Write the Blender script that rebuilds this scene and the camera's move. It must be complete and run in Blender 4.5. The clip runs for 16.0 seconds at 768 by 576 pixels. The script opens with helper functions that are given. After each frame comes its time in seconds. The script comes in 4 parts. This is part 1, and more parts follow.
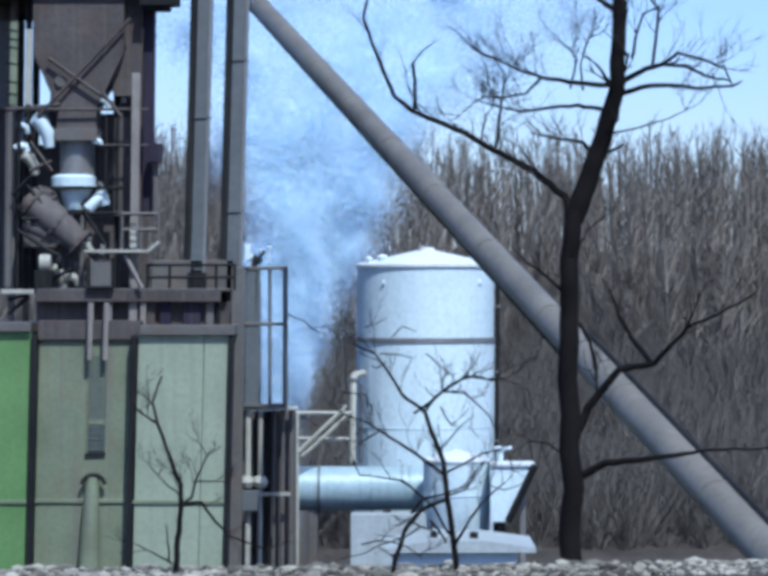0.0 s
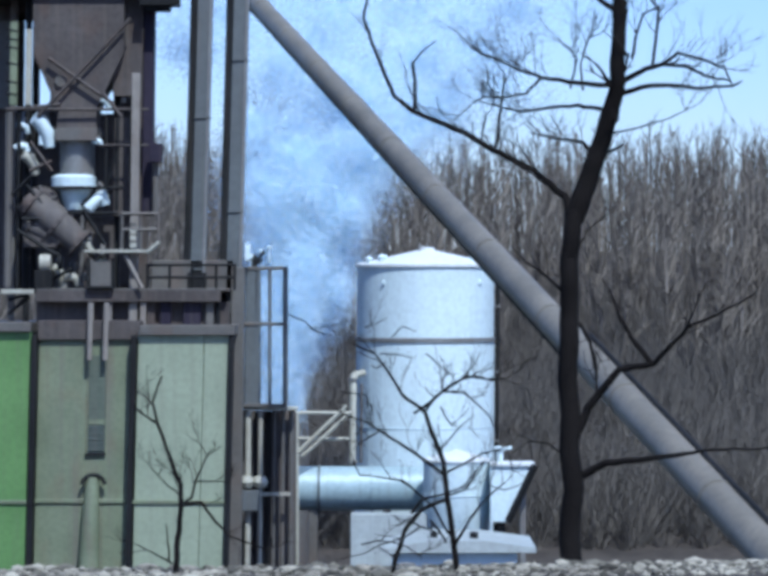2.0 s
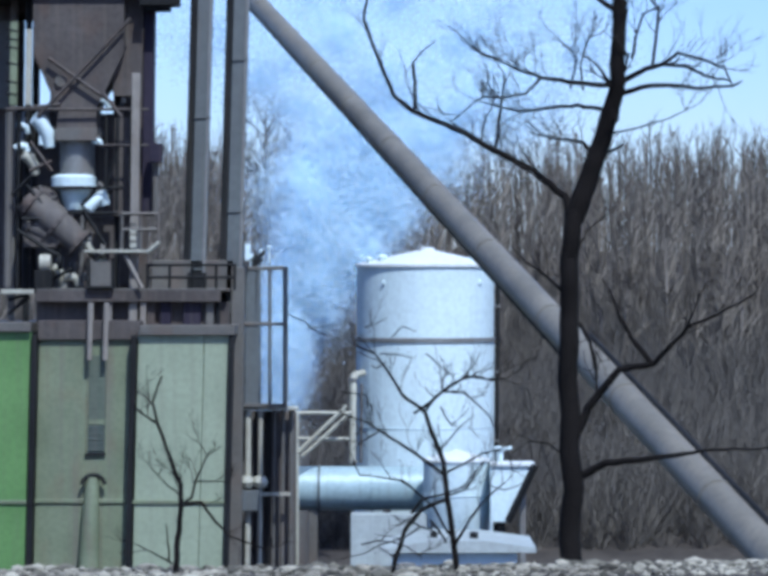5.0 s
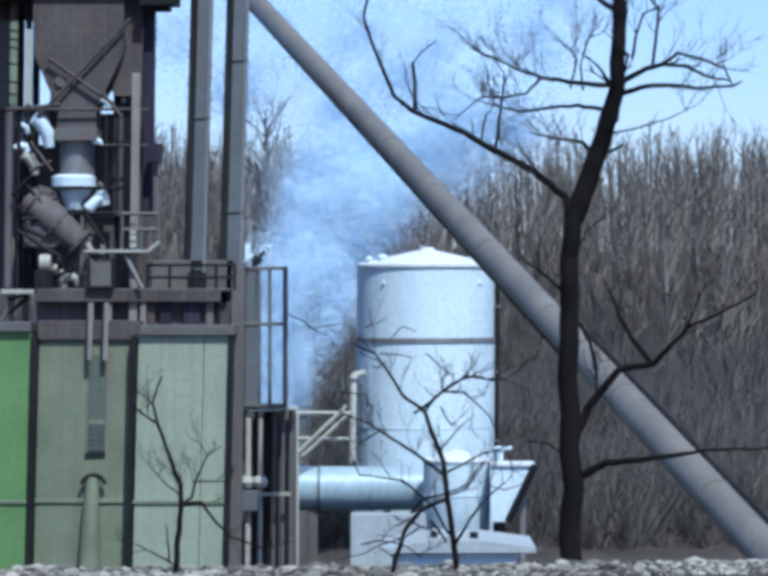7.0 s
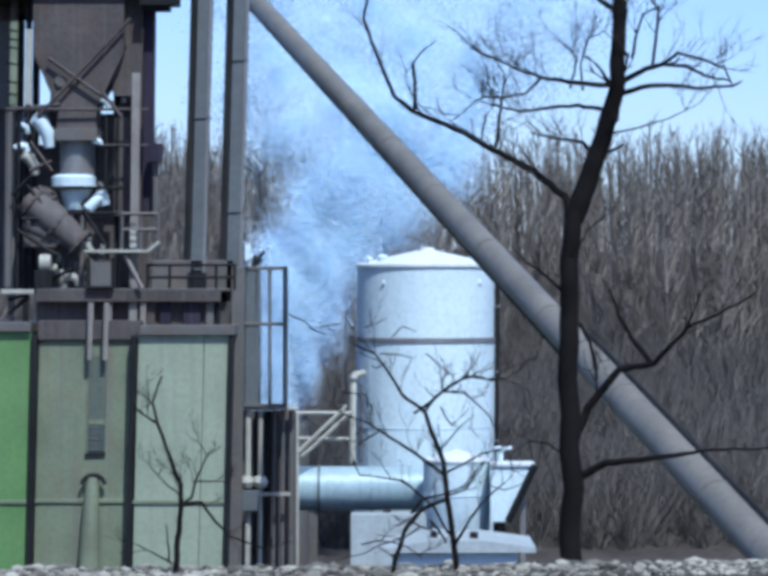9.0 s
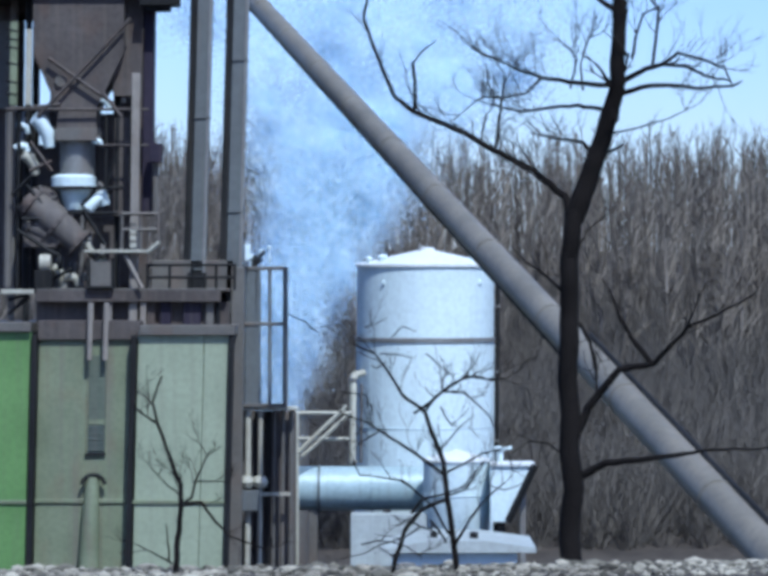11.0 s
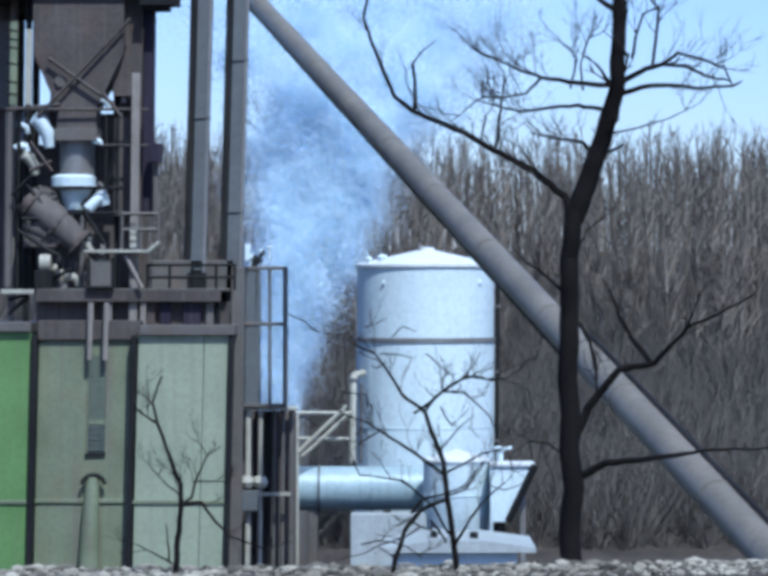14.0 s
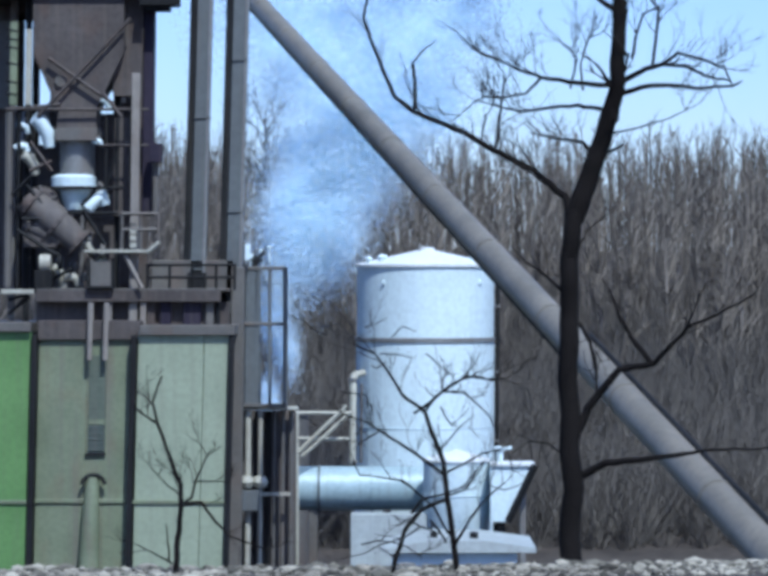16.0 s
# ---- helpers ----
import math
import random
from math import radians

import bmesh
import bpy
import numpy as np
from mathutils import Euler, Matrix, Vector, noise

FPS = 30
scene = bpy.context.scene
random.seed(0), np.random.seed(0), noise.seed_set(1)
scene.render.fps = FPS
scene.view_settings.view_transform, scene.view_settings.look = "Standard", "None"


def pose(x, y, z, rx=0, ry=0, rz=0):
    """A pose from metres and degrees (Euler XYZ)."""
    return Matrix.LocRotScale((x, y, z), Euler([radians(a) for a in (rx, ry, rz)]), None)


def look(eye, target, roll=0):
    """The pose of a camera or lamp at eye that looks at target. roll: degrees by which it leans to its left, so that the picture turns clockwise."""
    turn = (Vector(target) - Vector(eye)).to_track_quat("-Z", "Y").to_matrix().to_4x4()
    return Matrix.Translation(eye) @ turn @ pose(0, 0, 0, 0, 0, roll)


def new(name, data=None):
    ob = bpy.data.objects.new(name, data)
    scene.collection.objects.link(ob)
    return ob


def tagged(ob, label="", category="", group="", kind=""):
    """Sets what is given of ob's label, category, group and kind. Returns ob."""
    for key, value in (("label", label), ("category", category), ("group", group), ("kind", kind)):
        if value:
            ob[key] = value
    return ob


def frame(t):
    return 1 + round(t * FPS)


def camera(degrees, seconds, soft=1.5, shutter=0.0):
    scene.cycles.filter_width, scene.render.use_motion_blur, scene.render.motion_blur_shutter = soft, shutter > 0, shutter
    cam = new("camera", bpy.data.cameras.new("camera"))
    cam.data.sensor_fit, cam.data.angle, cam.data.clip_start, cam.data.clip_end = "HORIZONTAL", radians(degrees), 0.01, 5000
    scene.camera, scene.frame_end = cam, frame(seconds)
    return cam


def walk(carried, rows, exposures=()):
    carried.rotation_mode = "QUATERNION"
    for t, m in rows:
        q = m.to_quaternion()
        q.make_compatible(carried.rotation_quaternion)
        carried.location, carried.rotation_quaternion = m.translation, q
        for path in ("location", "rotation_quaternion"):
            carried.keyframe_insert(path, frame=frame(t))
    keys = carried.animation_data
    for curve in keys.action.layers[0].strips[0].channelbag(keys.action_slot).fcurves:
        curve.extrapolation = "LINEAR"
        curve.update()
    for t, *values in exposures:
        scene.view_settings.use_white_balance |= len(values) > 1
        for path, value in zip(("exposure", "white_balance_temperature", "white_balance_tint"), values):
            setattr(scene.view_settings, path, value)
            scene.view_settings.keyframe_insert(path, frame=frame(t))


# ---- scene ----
cam = camera(15.999, 16.0, soft=4.3)
EYE = (0.0, 0.0, 1.6)
scene.cycles.transparent_max_bounces = 128  # the smoke is many thin veils
walk(cam, [(0.0, look(EYE, (0, 100, 1.6))), (16.0, look(EYE, (0, 100, 1.6)))],
     exposures=[(0.0, 0.12, 5250, 3), (16.0, 0.12, 5250, 3)])

# ---- daylight ----
SUN_AZIMUTH, SUN_HEIGHT = 158.0, 55.0  # compass degrees from the view direction (clockwise), degrees above the horizon
world = bpy.data.worlds.new("sky")
scene.world = world
world.use_nodes = True
wn = world.node_tree.nodes
sky = wn.new("ShaderNodeTexSky")
sky.sky_type = "NISHITA"
sky.sun_disc = False
sky.sun_elevation, sky.sun_rotation = radians(SUN_HEIGHT), radians(SUN_AZIMUTH)
sky.air_density, sky.dust_density, sky.ozone_density = 1.0, 0.9, 2.0
wn["Background"].inputs["Strength"].default_value = 0.14
tint = wn.new("ShaderNodeMix")  # the air's own blue, with thin high cloud over all the sky
tint.data_type, tint.blend_type = "RGBA", "MULTIPLY"
tint.inputs["Factor"].default_value = 1.0
cloud = wn.new("ShaderNodeTexNoise")
cloud.inputs["Scale"].default_value, cloud.inputs["Detail"].default_value = 14.0, 3.0
shade = wn.new("ShaderNodeMix")
shade.data_type = "RGBA"
shade.inputs[6].default_value, shade.inputs[7].default_value = (0.85, 0.87, 1.16, 1), (1.02, 0.965, 1.12, 1)
world.node_tree.links.new(cloud.outputs["Fac"], shade.inputs["Factor"])
world.node_tree.links.new(sky.outputs["Color"], tint.inputs[6])
world.node_tree.links.new(shade.outputs[2], tint.inputs[7])
world.node_tree.links.new(tint.outputs[2], wn["Background"].inputs["Color"])
sun = new("sun", bpy.data.lights.new("sun", "SUN"))
sun.data.energy, sun.data.angle, sun.data.color = 4.8, radians(0.6), (1.0, 0.95, 0.88)
way = Vector((math.sin(radians(SUN_AZIMUTH)), math.cos(radians(SUN_AZIMUTH)), math.tan(radians(SUN_HEIGHT))))
sun.matrix_world = look((way * 60)[:], (0, 0, 0))


# ---- materials ----
def material(name, base, second=None, rough=0.6, metal=0.0, grain=6.0, streaks=0.0, rust=0.0, bump=0.15, island=0.0, through_light=0.0):
    """A painted, rusted or natural surface: fine grain, broad stains, rain streaks that run down, and patches of rust."""
    m = bpy.data.materials.new(name)
    m.use_nodes = True
    n, l = m.node_tree.nodes, m.node_tree.links
    b = n["Principled BSDF"]
    second = second or tuple(c * 0.72 for c in base)
    co = n.new("ShaderNodeTexCoord")

    def tex(scale, detail, squash=None):
        t = n.new("ShaderNodeTexNoise")
        t.inputs["Scale"].default_value, t.inputs["Detail"].default_value = scale, detail
        src = co.outputs["Object"]
        if squash:
            mp = n.new("ShaderNodeMapping")
            mp.inputs["Scale"].default_value = squash
            l.new(src, mp.inputs["Vector"])
            src = mp.outputs["Vector"]
        l.new(src, t.inputs["Vector"])
        return t.outputs["Fac"]

    def ramp(fac, lo, hi):
        r = n.new("ShaderNodeMapRange")
        r.inputs["From Min"].default_value, r.inputs["From Max"].default_value = lo, hi
        l.new(fac, r.inputs["Value"])
        return r.outputs["Result"]

    def mix(fac, a, c, amount=1.0):
        x = n.new("ShaderNodeMix")
        x.data_type = "RGBA"
        if amount < 1.0:
            mm = n.new("ShaderNodeMath")
            mm.operation = "MULTIPLY"
            mm.inputs[1].default_value = amount
            l.new(fac, mm.inputs[0])
            fac = mm.outputs[0]
        l.new(fac, x.inputs["Factor"])
        for sock, v in (("A", a), ("B", c)):
            if isinstance(v, tuple):
                x.inputs[6 if sock == "A" else 7].default_value = (*v, 1)
            else:
                l.new(v, x.inputs[6 if sock == "A" else 7])
        return x.outputs[2]

    col = mix(ramp(tex(0.55, 4), 0.35, 0.7), base, second)
    col = mix(ramp(tex(grain, 6), 0.4, 0.75), col, tuple(c * 0.6 for c in second), 0.4)
    if streaks:
        col = mix(ramp(tex(1.0, 5, (5.0, 5.0, 0.16)), 0.5, 0.72), col, (0.13, 0.11, 0.09), streaks)
    if rust:
        col = mix(ramp(tex(1.3, 7, (1.0, 1.0, 0.5)), 0.52, 0.66), col, (0.13, 0.065, 0.035), rust)
    if island:
        g = n.new("ShaderNodeNewGeometry")
        hv = n.new("ShaderNodeMix")
        hv.data_type = "RGBA"
        hv.blend_type = "MULTIPLY"
        hv.inputs["Factor"].default_value = 1.0
        rr = n.new("ShaderNodeMapRange")
        rr.inputs["To Min"].default_value, rr.inputs["To Max"].default_value = 1 - island, 1 + island
        l.new(g.outputs["Random Per Island"], rr.inputs["Value"])
        l.new(col, hv.inputs[6])
        l.new(rr.outputs["Result"], hv.inputs[7])
        col = hv.outputs[2]
    l.new(col, b.inputs["Base Color"])
    b.inputs["Roughness"].default_value, b.inputs["Metallic"].default_value = rough, metal
    if rough > 0.8 or max(base) < 0.05:
        b.inputs["Specular IOR Level"].default_value = 0.12
    bp = n.new("ShaderNodeBump")
    bp.inputs["Strength"].default_value, bp.inputs["Distance"].default_value = bump, 0.05
    l.new(tex(grain * 2, 5), bp.inputs["Height"])
    l.new(bp.outputs["Normal"], b.inputs["Normal"])
    if through_light:
        tr = n.new("ShaderNodeBsdfTranslucent")
        l.new(col, tr.inputs["Color"])
        ms = n.new("ShaderNodeMixShader")
        ms.inputs[0].default_value = through_light
        l.new(b.outputs[0], ms.inputs[1])
        l.new(tr.outputs[0], ms.inputs[2])
        l.new(ms.outputs[0], n["Material Output"].inputs["Surface"])
    return m


WHITE = material("white_paint", (0.6, 0.69, 0.71), (0.56, 0.645, 0.66), 0.55, streaks=0.06, bump=0.03)
WHITE_ROOF = material("white_roof_paint", (0.66, 0.67, 0.65), (0.6, 0.61, 0.59), 0.5, streaks=0.1, bump=0.05)
CREAM = material("cream_paint", (0.4, 0.39, 0.32), (0.32, 0.3, 0.24), 0.6, streaks=0.3, rust=0.2)
GREEN_PALE = material("pale_green_paint", (0.285, 0.316, 0.218), (0.245, 0.275, 0.188), 0.55, streaks=0.18, bump=0.08)
# streaked and rusted, and darkened for the shade on the bin house's middle panels
GREEN_GREY = material("weathered_shaded_green_paint", (0.18, 0.205, 0.125), (0.125, 0.145, 0.085), 0.65, streaks=0.55, rust=0.2)
GREEN = material("green_paint", (0.125, 0.232, 0.07), (0.095, 0.182, 0.053), 0.55, streaks=0.3)
STEEL_GREY = material("weathered_grey_steel", (0.125, 0.115, 0.102), (0.085, 0.077, 0.068), 0.65, metal=0.1, streaks=0.4, rust=0.2)
STEEL_BLUE = material("blue_grey_steel", (0.115, 0.125, 0.125), (0.085, 0.09, 0.092), 0.6, metal=0.1, streaks=0.35)
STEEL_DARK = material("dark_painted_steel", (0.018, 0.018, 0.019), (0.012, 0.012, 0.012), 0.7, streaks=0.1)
GALV = material("galvanised_sheet", (0.24, 0.235, 0.225), (0.18, 0.175, 0.165), 0.5, metal=0.25, streaks=0.4, rust=0.15)
PALE_STEEL = material("pale_weathered_steel", (0.25, 0.222, 0.19), (0.18, 0.158, 0.134), 0.6, streaks=0.45, rust=0.2)
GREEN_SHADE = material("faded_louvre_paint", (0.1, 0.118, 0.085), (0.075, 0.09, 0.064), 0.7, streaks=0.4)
BROWN_GREY = material("brown_grey_casing", (0.105, 0.092, 0.084), (0.062, 0.053, 0.048), 0.8, streaks=0.5, rust=0.3)
DARK_GREEN = material("dark_green_louvre_paint", (0.06, 0.075, 0.062), (0.045, 0.056, 0.046), 0.7, streaks=0.3)
BRUSH = material("dark_brush_stems", (0.14, 0.124, 0.106), (0.115, 0.102, 0.088), 0.95, island=0.15)
SHED_SHEET = material("pale_shed_sheet", (0.4, 0.43, 0.42), (0.32, 0.34, 0.33), 0.55, streaks=0.35)
RUST = material("rusty_brown_plate", (0.1, 0.087, 0.081), (0.06, 0.051, 0.047), 0.85, streaks=0.45, rust=0.16)
PURPLE = material("dark_violet_grey_cladding", (0.034, 0.028, 0.043), (0.023, 0.019, 0.03), 0.75, streaks=0.3)
TUBE_GREY = material("grey_tube_sheet", (0.215, 0.19, 0.147), (0.14, 0.125, 0.096), 0.5, metal=0.12, streaks=0.3, bump=0.12)
DUCT_BLUE = material("pale_blue_duct_paint", (0.36, 0.45, 0.47), (0.29, 0.37, 0.39), 0.45, metal=0.1, streaks=0.2)
BARK = material("dark_bark", (0.012, 0.01, 0.009), (0.008, 0.0065, 0.006), 0.95, grain=20, bump=0.4)
TWIG = material("twig_bark", (0.028, 0.023, 0.021), (0.016, 0.013, 0.012), 0.95, grain=20)
WOODS = material("bare_woods_bark", (0.22, 0.19, 0.157), (0.11, 0.094, 0.078), 0.95, grain=3, island=0.5)
SOIL = material("leaf_litter_ground", (0.075, 0.063, 0.053), (0.045, 0.039, 0.034), 0.95, grain=2.5, bump=0.5)
ROCK = material("pale_broken_stone", (0.27, 0.25, 0.2), (0.14, 0.125, 0.1), 0.95, island=0.75)


def smoke_material():
    """Thin sheets of fine droplets: most light goes through, the rest is scattered to both sides."""
    m = bpy.data.materials.new("bluish_smoke_droplets")
    m.use_nodes = True
    n, l = m.node_tree.nodes, m.node_tree.links
    co, t, x = n.new("ShaderNodeTexCoord"), n.new("ShaderNodeTexNoise"), n.new("ShaderNodeMix")
    t.inputs["Scale"].default_value = 1.2
    x.data_type = "RGBA"
    x.inputs[6].default_value, x.inputs[7].default_value = (0.775, 0.905, 1.0, 1), (0.835, 0.935, 1.0, 1)
    l.new(co.outputs["Object"], t.inputs["Vector"])
    l.new(t.outputs["Fac"], x.inputs["Factor"])
    d, r, c = n.new("ShaderNodeBsdfDiffuse"), n.new("ShaderNodeBsdfTranslucent"), n.new("ShaderNodeBsdfTransparent")
    both, thin = n.new("ShaderNodeMixShader"), n.new("ShaderNodeMixShader")
    both.inputs[0].default_value, thin.inputs[0].default_value = 0.4, 0.2
    l.new(x.outputs[2], d.inputs["Color"])
    l.new(x.outputs[2], r.inputs["Color"])
    l.new(d.outputs[0], both.inputs[1])
    l.new(r.outputs[0], both.inputs[2])
    l.new(c.outputs[0], thin.inputs[1])
    l.new(both.outputs[0], thin.inputs[2])
    l.new(thin.outputs[0], n["Material Output"].inputs["Surface"])
    return m


SMOKE = smoke_material()



# ---- mesh helpers ----
ORIGIN = {}


def thing(name, label, category, base, group="", lean=0.0):
    """An Empty at the thing's base; its parts are given in world metres. lean: sideways metres for each metre of height."""
    ob = tagged(new(name), label, category, group)
    ob.empty_display_size = 0.2
    ob.location = base
    ORIGIN[ob] = (Vector(base), lean)
    return ob


def part(name, bm, mat, parent=None, label="", smooth=False):
    base, lean = ORIGIN[parent]
    for v in bm.verts:
        v.co.x += lean * (v.co.z - base.z)
        v.co -= base
    me = bpy.data.meshes.new(name)
    bmesh.ops.recalc_face_normals(bm, faces=bm.faces)
    bm.to_mesh(me)
    bm.free()
    me.materials.append(mat)
    if smooth:
        for p in me.polygons:
            p.use_smooth = True
        me.set_sharp_from_angle(angle=radians(40))
    ob = new(name, me)
    ob.parent = parent
    ORIGIN[ob] = (base, lean)
    if label:
        ob["label"] = label
    return ob


def box(x0, x1, y0, y1, z0, z1, bevel=0.015, bm=None):
    bm = bm or bmesh.new()
    g = bmesh.ops.create_cube(bm, size=1.0, matrix=Matrix.LocRotScale(((x0 + x1) / 2, (y0 + y1) / 2, (z0 + z1) / 2), None, (abs(x1 - x0), abs(y1 - y0), abs(z1 - z0))))
    if bevel:
        es = list({e for v in g["verts"] for e in v.link_edges})
        bmesh.ops.bevel(bm, geom=es, offset=min(bevel, 0.3 * min(abs(x1 - x0), abs(y1 - y0), abs(z1 - z0))), segments=1, affect="EDGES")
    return bm


def tube(pts, radii, n=8, bm=None, caps=True):
    """A tapered tube along a polyline."""
    bm = bm or bmesh.new()
    pts = [Vector(p) for p in pts]
    if not isinstance(radii, (list, tuple)):
        radii = [radii] * len(pts)
    rings, side = [], None
    for i, p in enumerate(pts):
        d = (pts[min(i + 1, len(pts) - 1)] - pts[max(i - 1, 0)]).normalized()
        if side is None:
            side = d.cross(Vector((0.13, 1, 0.07))).normalized()
        side = (side - d * side.dot(d)).normalized()
        up = d.cross(side)
        rings.append([bm.verts.new(p + radii[i] * (math.cos(2 * math.pi * k / n) * side + math.sin(2 * math.pi * k / n) * up)) for k in range(n)])
    for a, b in zip(rings, rings[1:]):
        for k in range(n):
            bm.faces.new((a[k], a[(k + 1) % n], b[(k + 1) % n], b[k]))
    if caps:
        bm.faces.new(rings[0])
        bm.faces.new(rings[-1])
    return bm


def lathe(cx, cy, profile, n=48, bm=None):
    """Turns (radius, z) pairs round a vertical axis."""
    bm = bm or bmesh.new()
    rings = []
    for r, z in profile:
        rings.append([bm.verts.new((cx, cy, z))] if r < 1e-4 else
                     [bm.verts.new((cx + r * math.cos(2 * math.pi * k / n), cy + r * math.sin(2 * math.pi * k / n), z)) for k in range(n)])
    for a, b in zip(rings, rings[1:]):
        for k in range(n):
            f = [a[k % len(a)], a[(k + 1) % len(a)], b[(k + 1) % len(b)], b[k % len(b)]]
            f = list(dict.fromkeys(f))
            if len(f) > 2:
                bm.faces.new(f)
    for ring in (rings[0], rings[-1]):
        if len(ring) > 2:
            bm.faces.new(ring)
    return bm


def bar(a, b, w, bm=None):
    """A square steel section from a to b."""
    return tube([a, b], w * 0.7071, 4, bm)


# ---- ground: bank, valley yard, wooded hill ----
YARD = -10.2


def height(x, y):
    if y < 35:
        z = (-1.93 - 0.012 * (4.8 - max(-8, min(8, x)))) * max(0.0, y) / 35
    elif y < 50:
        s = (y - 35) / 15
        z = -1.93 - 0.012 * (4.8 - max(-8, min(8, x))) * (1 - s) + (YARD + 1.93) * s * s * (3 - 2 * s)
    elif y < 122:
        z = YARD
    else:
        s = min(1.0, (y - 122) / 170)
        z = YARD + 15.5 * (s * (1.6 - 0.6 * s)) + max(0.0, min(y, 900) - 292) * 0.012
    k = 0.05 if 50 < y < 122 else 0.12
    amp = 0.3 if y < 122 else 1.0
    return z + amp * k * 6 * (noise.noise(Vector((x * 0.06, y * 0.06, 0)))) * (0.25 if y < 45 else 1) * min(1.0, abs(y - 35) / 8 + 0.1)


def ground_sheet():
    ys = [-3000, -1200, -400, -150] + list(np.linspace(-60, 30, 12)) + list(np.linspace(31, 52, 43)) + list(np.linspace(54, 122, 30)) + list(np.linspace(125, 300, 50)) + [340, 420, 600, 900, 1500, 2500, 4000]
    far = [75, 95, 130, 190, 300, 600, 1300, 3000]
    xs = [-x for x in reversed(far)] + list(np.linspace(-60, 60, 81)) + far
    bm = bmesh.new()
    rows = [[bm.verts.new((x, y, height(x, y))) for x in xs] for y in ys]
    for a, b in zip(rows, rows[1:]):
        for k in range(len(xs) - 1):
            bm.faces.new((a[k], a[k + 1], b[k + 1], b[k]))
    me = bpy.data.meshes.new("ground")
    bm.to_mesh(me)
    bm.free()
    me.materials.append(SOIL)
    for p in me.polygons:
        p.use_smooth = True
    tagged(new("ground", me), "brown leaf-littered ground falling from a bank to the yard", "ground", kind="structure")


ground_sheet()


# ---- silo ----
def white_silo():
    cx, cy, r = 1.434, 100.0, 2.527
    top, foot = 2.407, YARD
    s = thing("silo", "tall white painted steel silo with a shallow cone roof", "silo", (cx, cy, foot), lean=0.008)
    part("shell", lathe(cx, cy, [(r, foot), (r, -0.282), (r - 0.02, -0.264), (r - 0.02, top)], 64), WHITE, s, smooth=True)
    roof = part("roof", lathe(cx, cy, [(r + 0.06, top - 0.05), (r + 0.06, top + 0.04), (r * 0.98, top + 0.1), (0.32, 2.98), (0.32, 3.07), (0, 3.106)], 64), WHITE_ROOF, s, "bright white cone roof", smooth=True)
    part("band", lathe(cx, cy, [(r - 0.01, -0.354), (r + 0.05, -0.354), (r + 0.05, -0.192), (r - 0.01, -0.192)], 64), GALV, s, "grey steel stiffening band")
    for z in (-3.455, -6.591):
        part("seam_ring", lathe(cx, cy, [(r - 0.01, z), (r + 0.02, z), (r + 0.02, z + 0.05), (r - 0.01, z + 0.05)], 64), WHITE, s)
    for k in range(12):
        a = -math.pi * (k + 0.5) / 12
        part("seam", tube([(cx + r * math.cos(a), cy + r * math.sin(a), foot), (cx + r * math.cos(a), cy + r * math.sin(a), -0.354)], 0.012, 5), WHITE, s)
    for x, z, w in ((-0.645, 2.604, 0.11), (-0.161, 2.675, 0.154), (3.334, 2.747, 0.143), (3.065, 2.64, 0.077)):
        part("roof_hatch", lathe(x, cy - 1.2, [(w, z - 0.25), (w, z + 0.02), (w * 1.27, z + 0.04), (w * 0.9, z + 0.12), (0, z + 0.15)], 14), WHITE, roof)
    part("roof_vent", tube([(cx - 0.25, cy - 0.3, 2.962), (cx - 0.25, cy - 0.3, 3.213)], 0.05, 8), GALV, roof)
    for x in (-0.108, 3.37):
        part("lifting_lug", box(x - 0.06, x + 0.06, cy - math.sqrt(r * r - (x - cx) ** 2) - 0.05, cy - math.sqrt(r * r - (x - cx) ** 2) + 0.1, 1.725, 1.869), WHITE, s)
    # dark vertical tube down the right edge
    xd = cx + r + 0.1
    edge_tube = part("edge_tube", tube([(xd - 0.12, cy - 0.3, top - 0.1), (xd, cy - 0.3, top - 0.35), (xd, cy - 0.3, foot + 0.2)], 0.075, 10), STEEL_DARK, s, "dark vertical tube at the right edge")
    for z in (0.9, -1.5, -4.0, -6.5):
        part("pipe_clip", box(xd - 0.2, xd + 0.09, cy - 0.4, cy - 0.2, z, z + 0.06), GALV, edge_tube)
    # pale pipe with a bent head
    xp = -1.17
    side_pipe = part("side_pipe", tube([(xp, 97.4, -4.694), (xp, 97.4, -1.651), (xp + 0.06, 97.6, -1.512), (xp + 0.35, 98.4, -1.46)], 0.13, 12), CREAM, s, "pale vertical pipe with a bent head", smooth=True)
    part("side_pipe_flange", lathe(xp, 97.4, [(0.19, -1.686), (0.19, -1.599)], 14), GALV, side_pipe)
    part("side_pipe_foot", lathe(xp, 97.4, [(0.19, -4.642), (0.19, -4.537)], 14), GALV, side_pipe)
    part("gauge_pipe", tube([(xp + 0.3, 97.6, -4.642), (xp + 0.3, 97.6, -1.825)], 0.05, 8), STEEL_GREY, s)


white_silo()


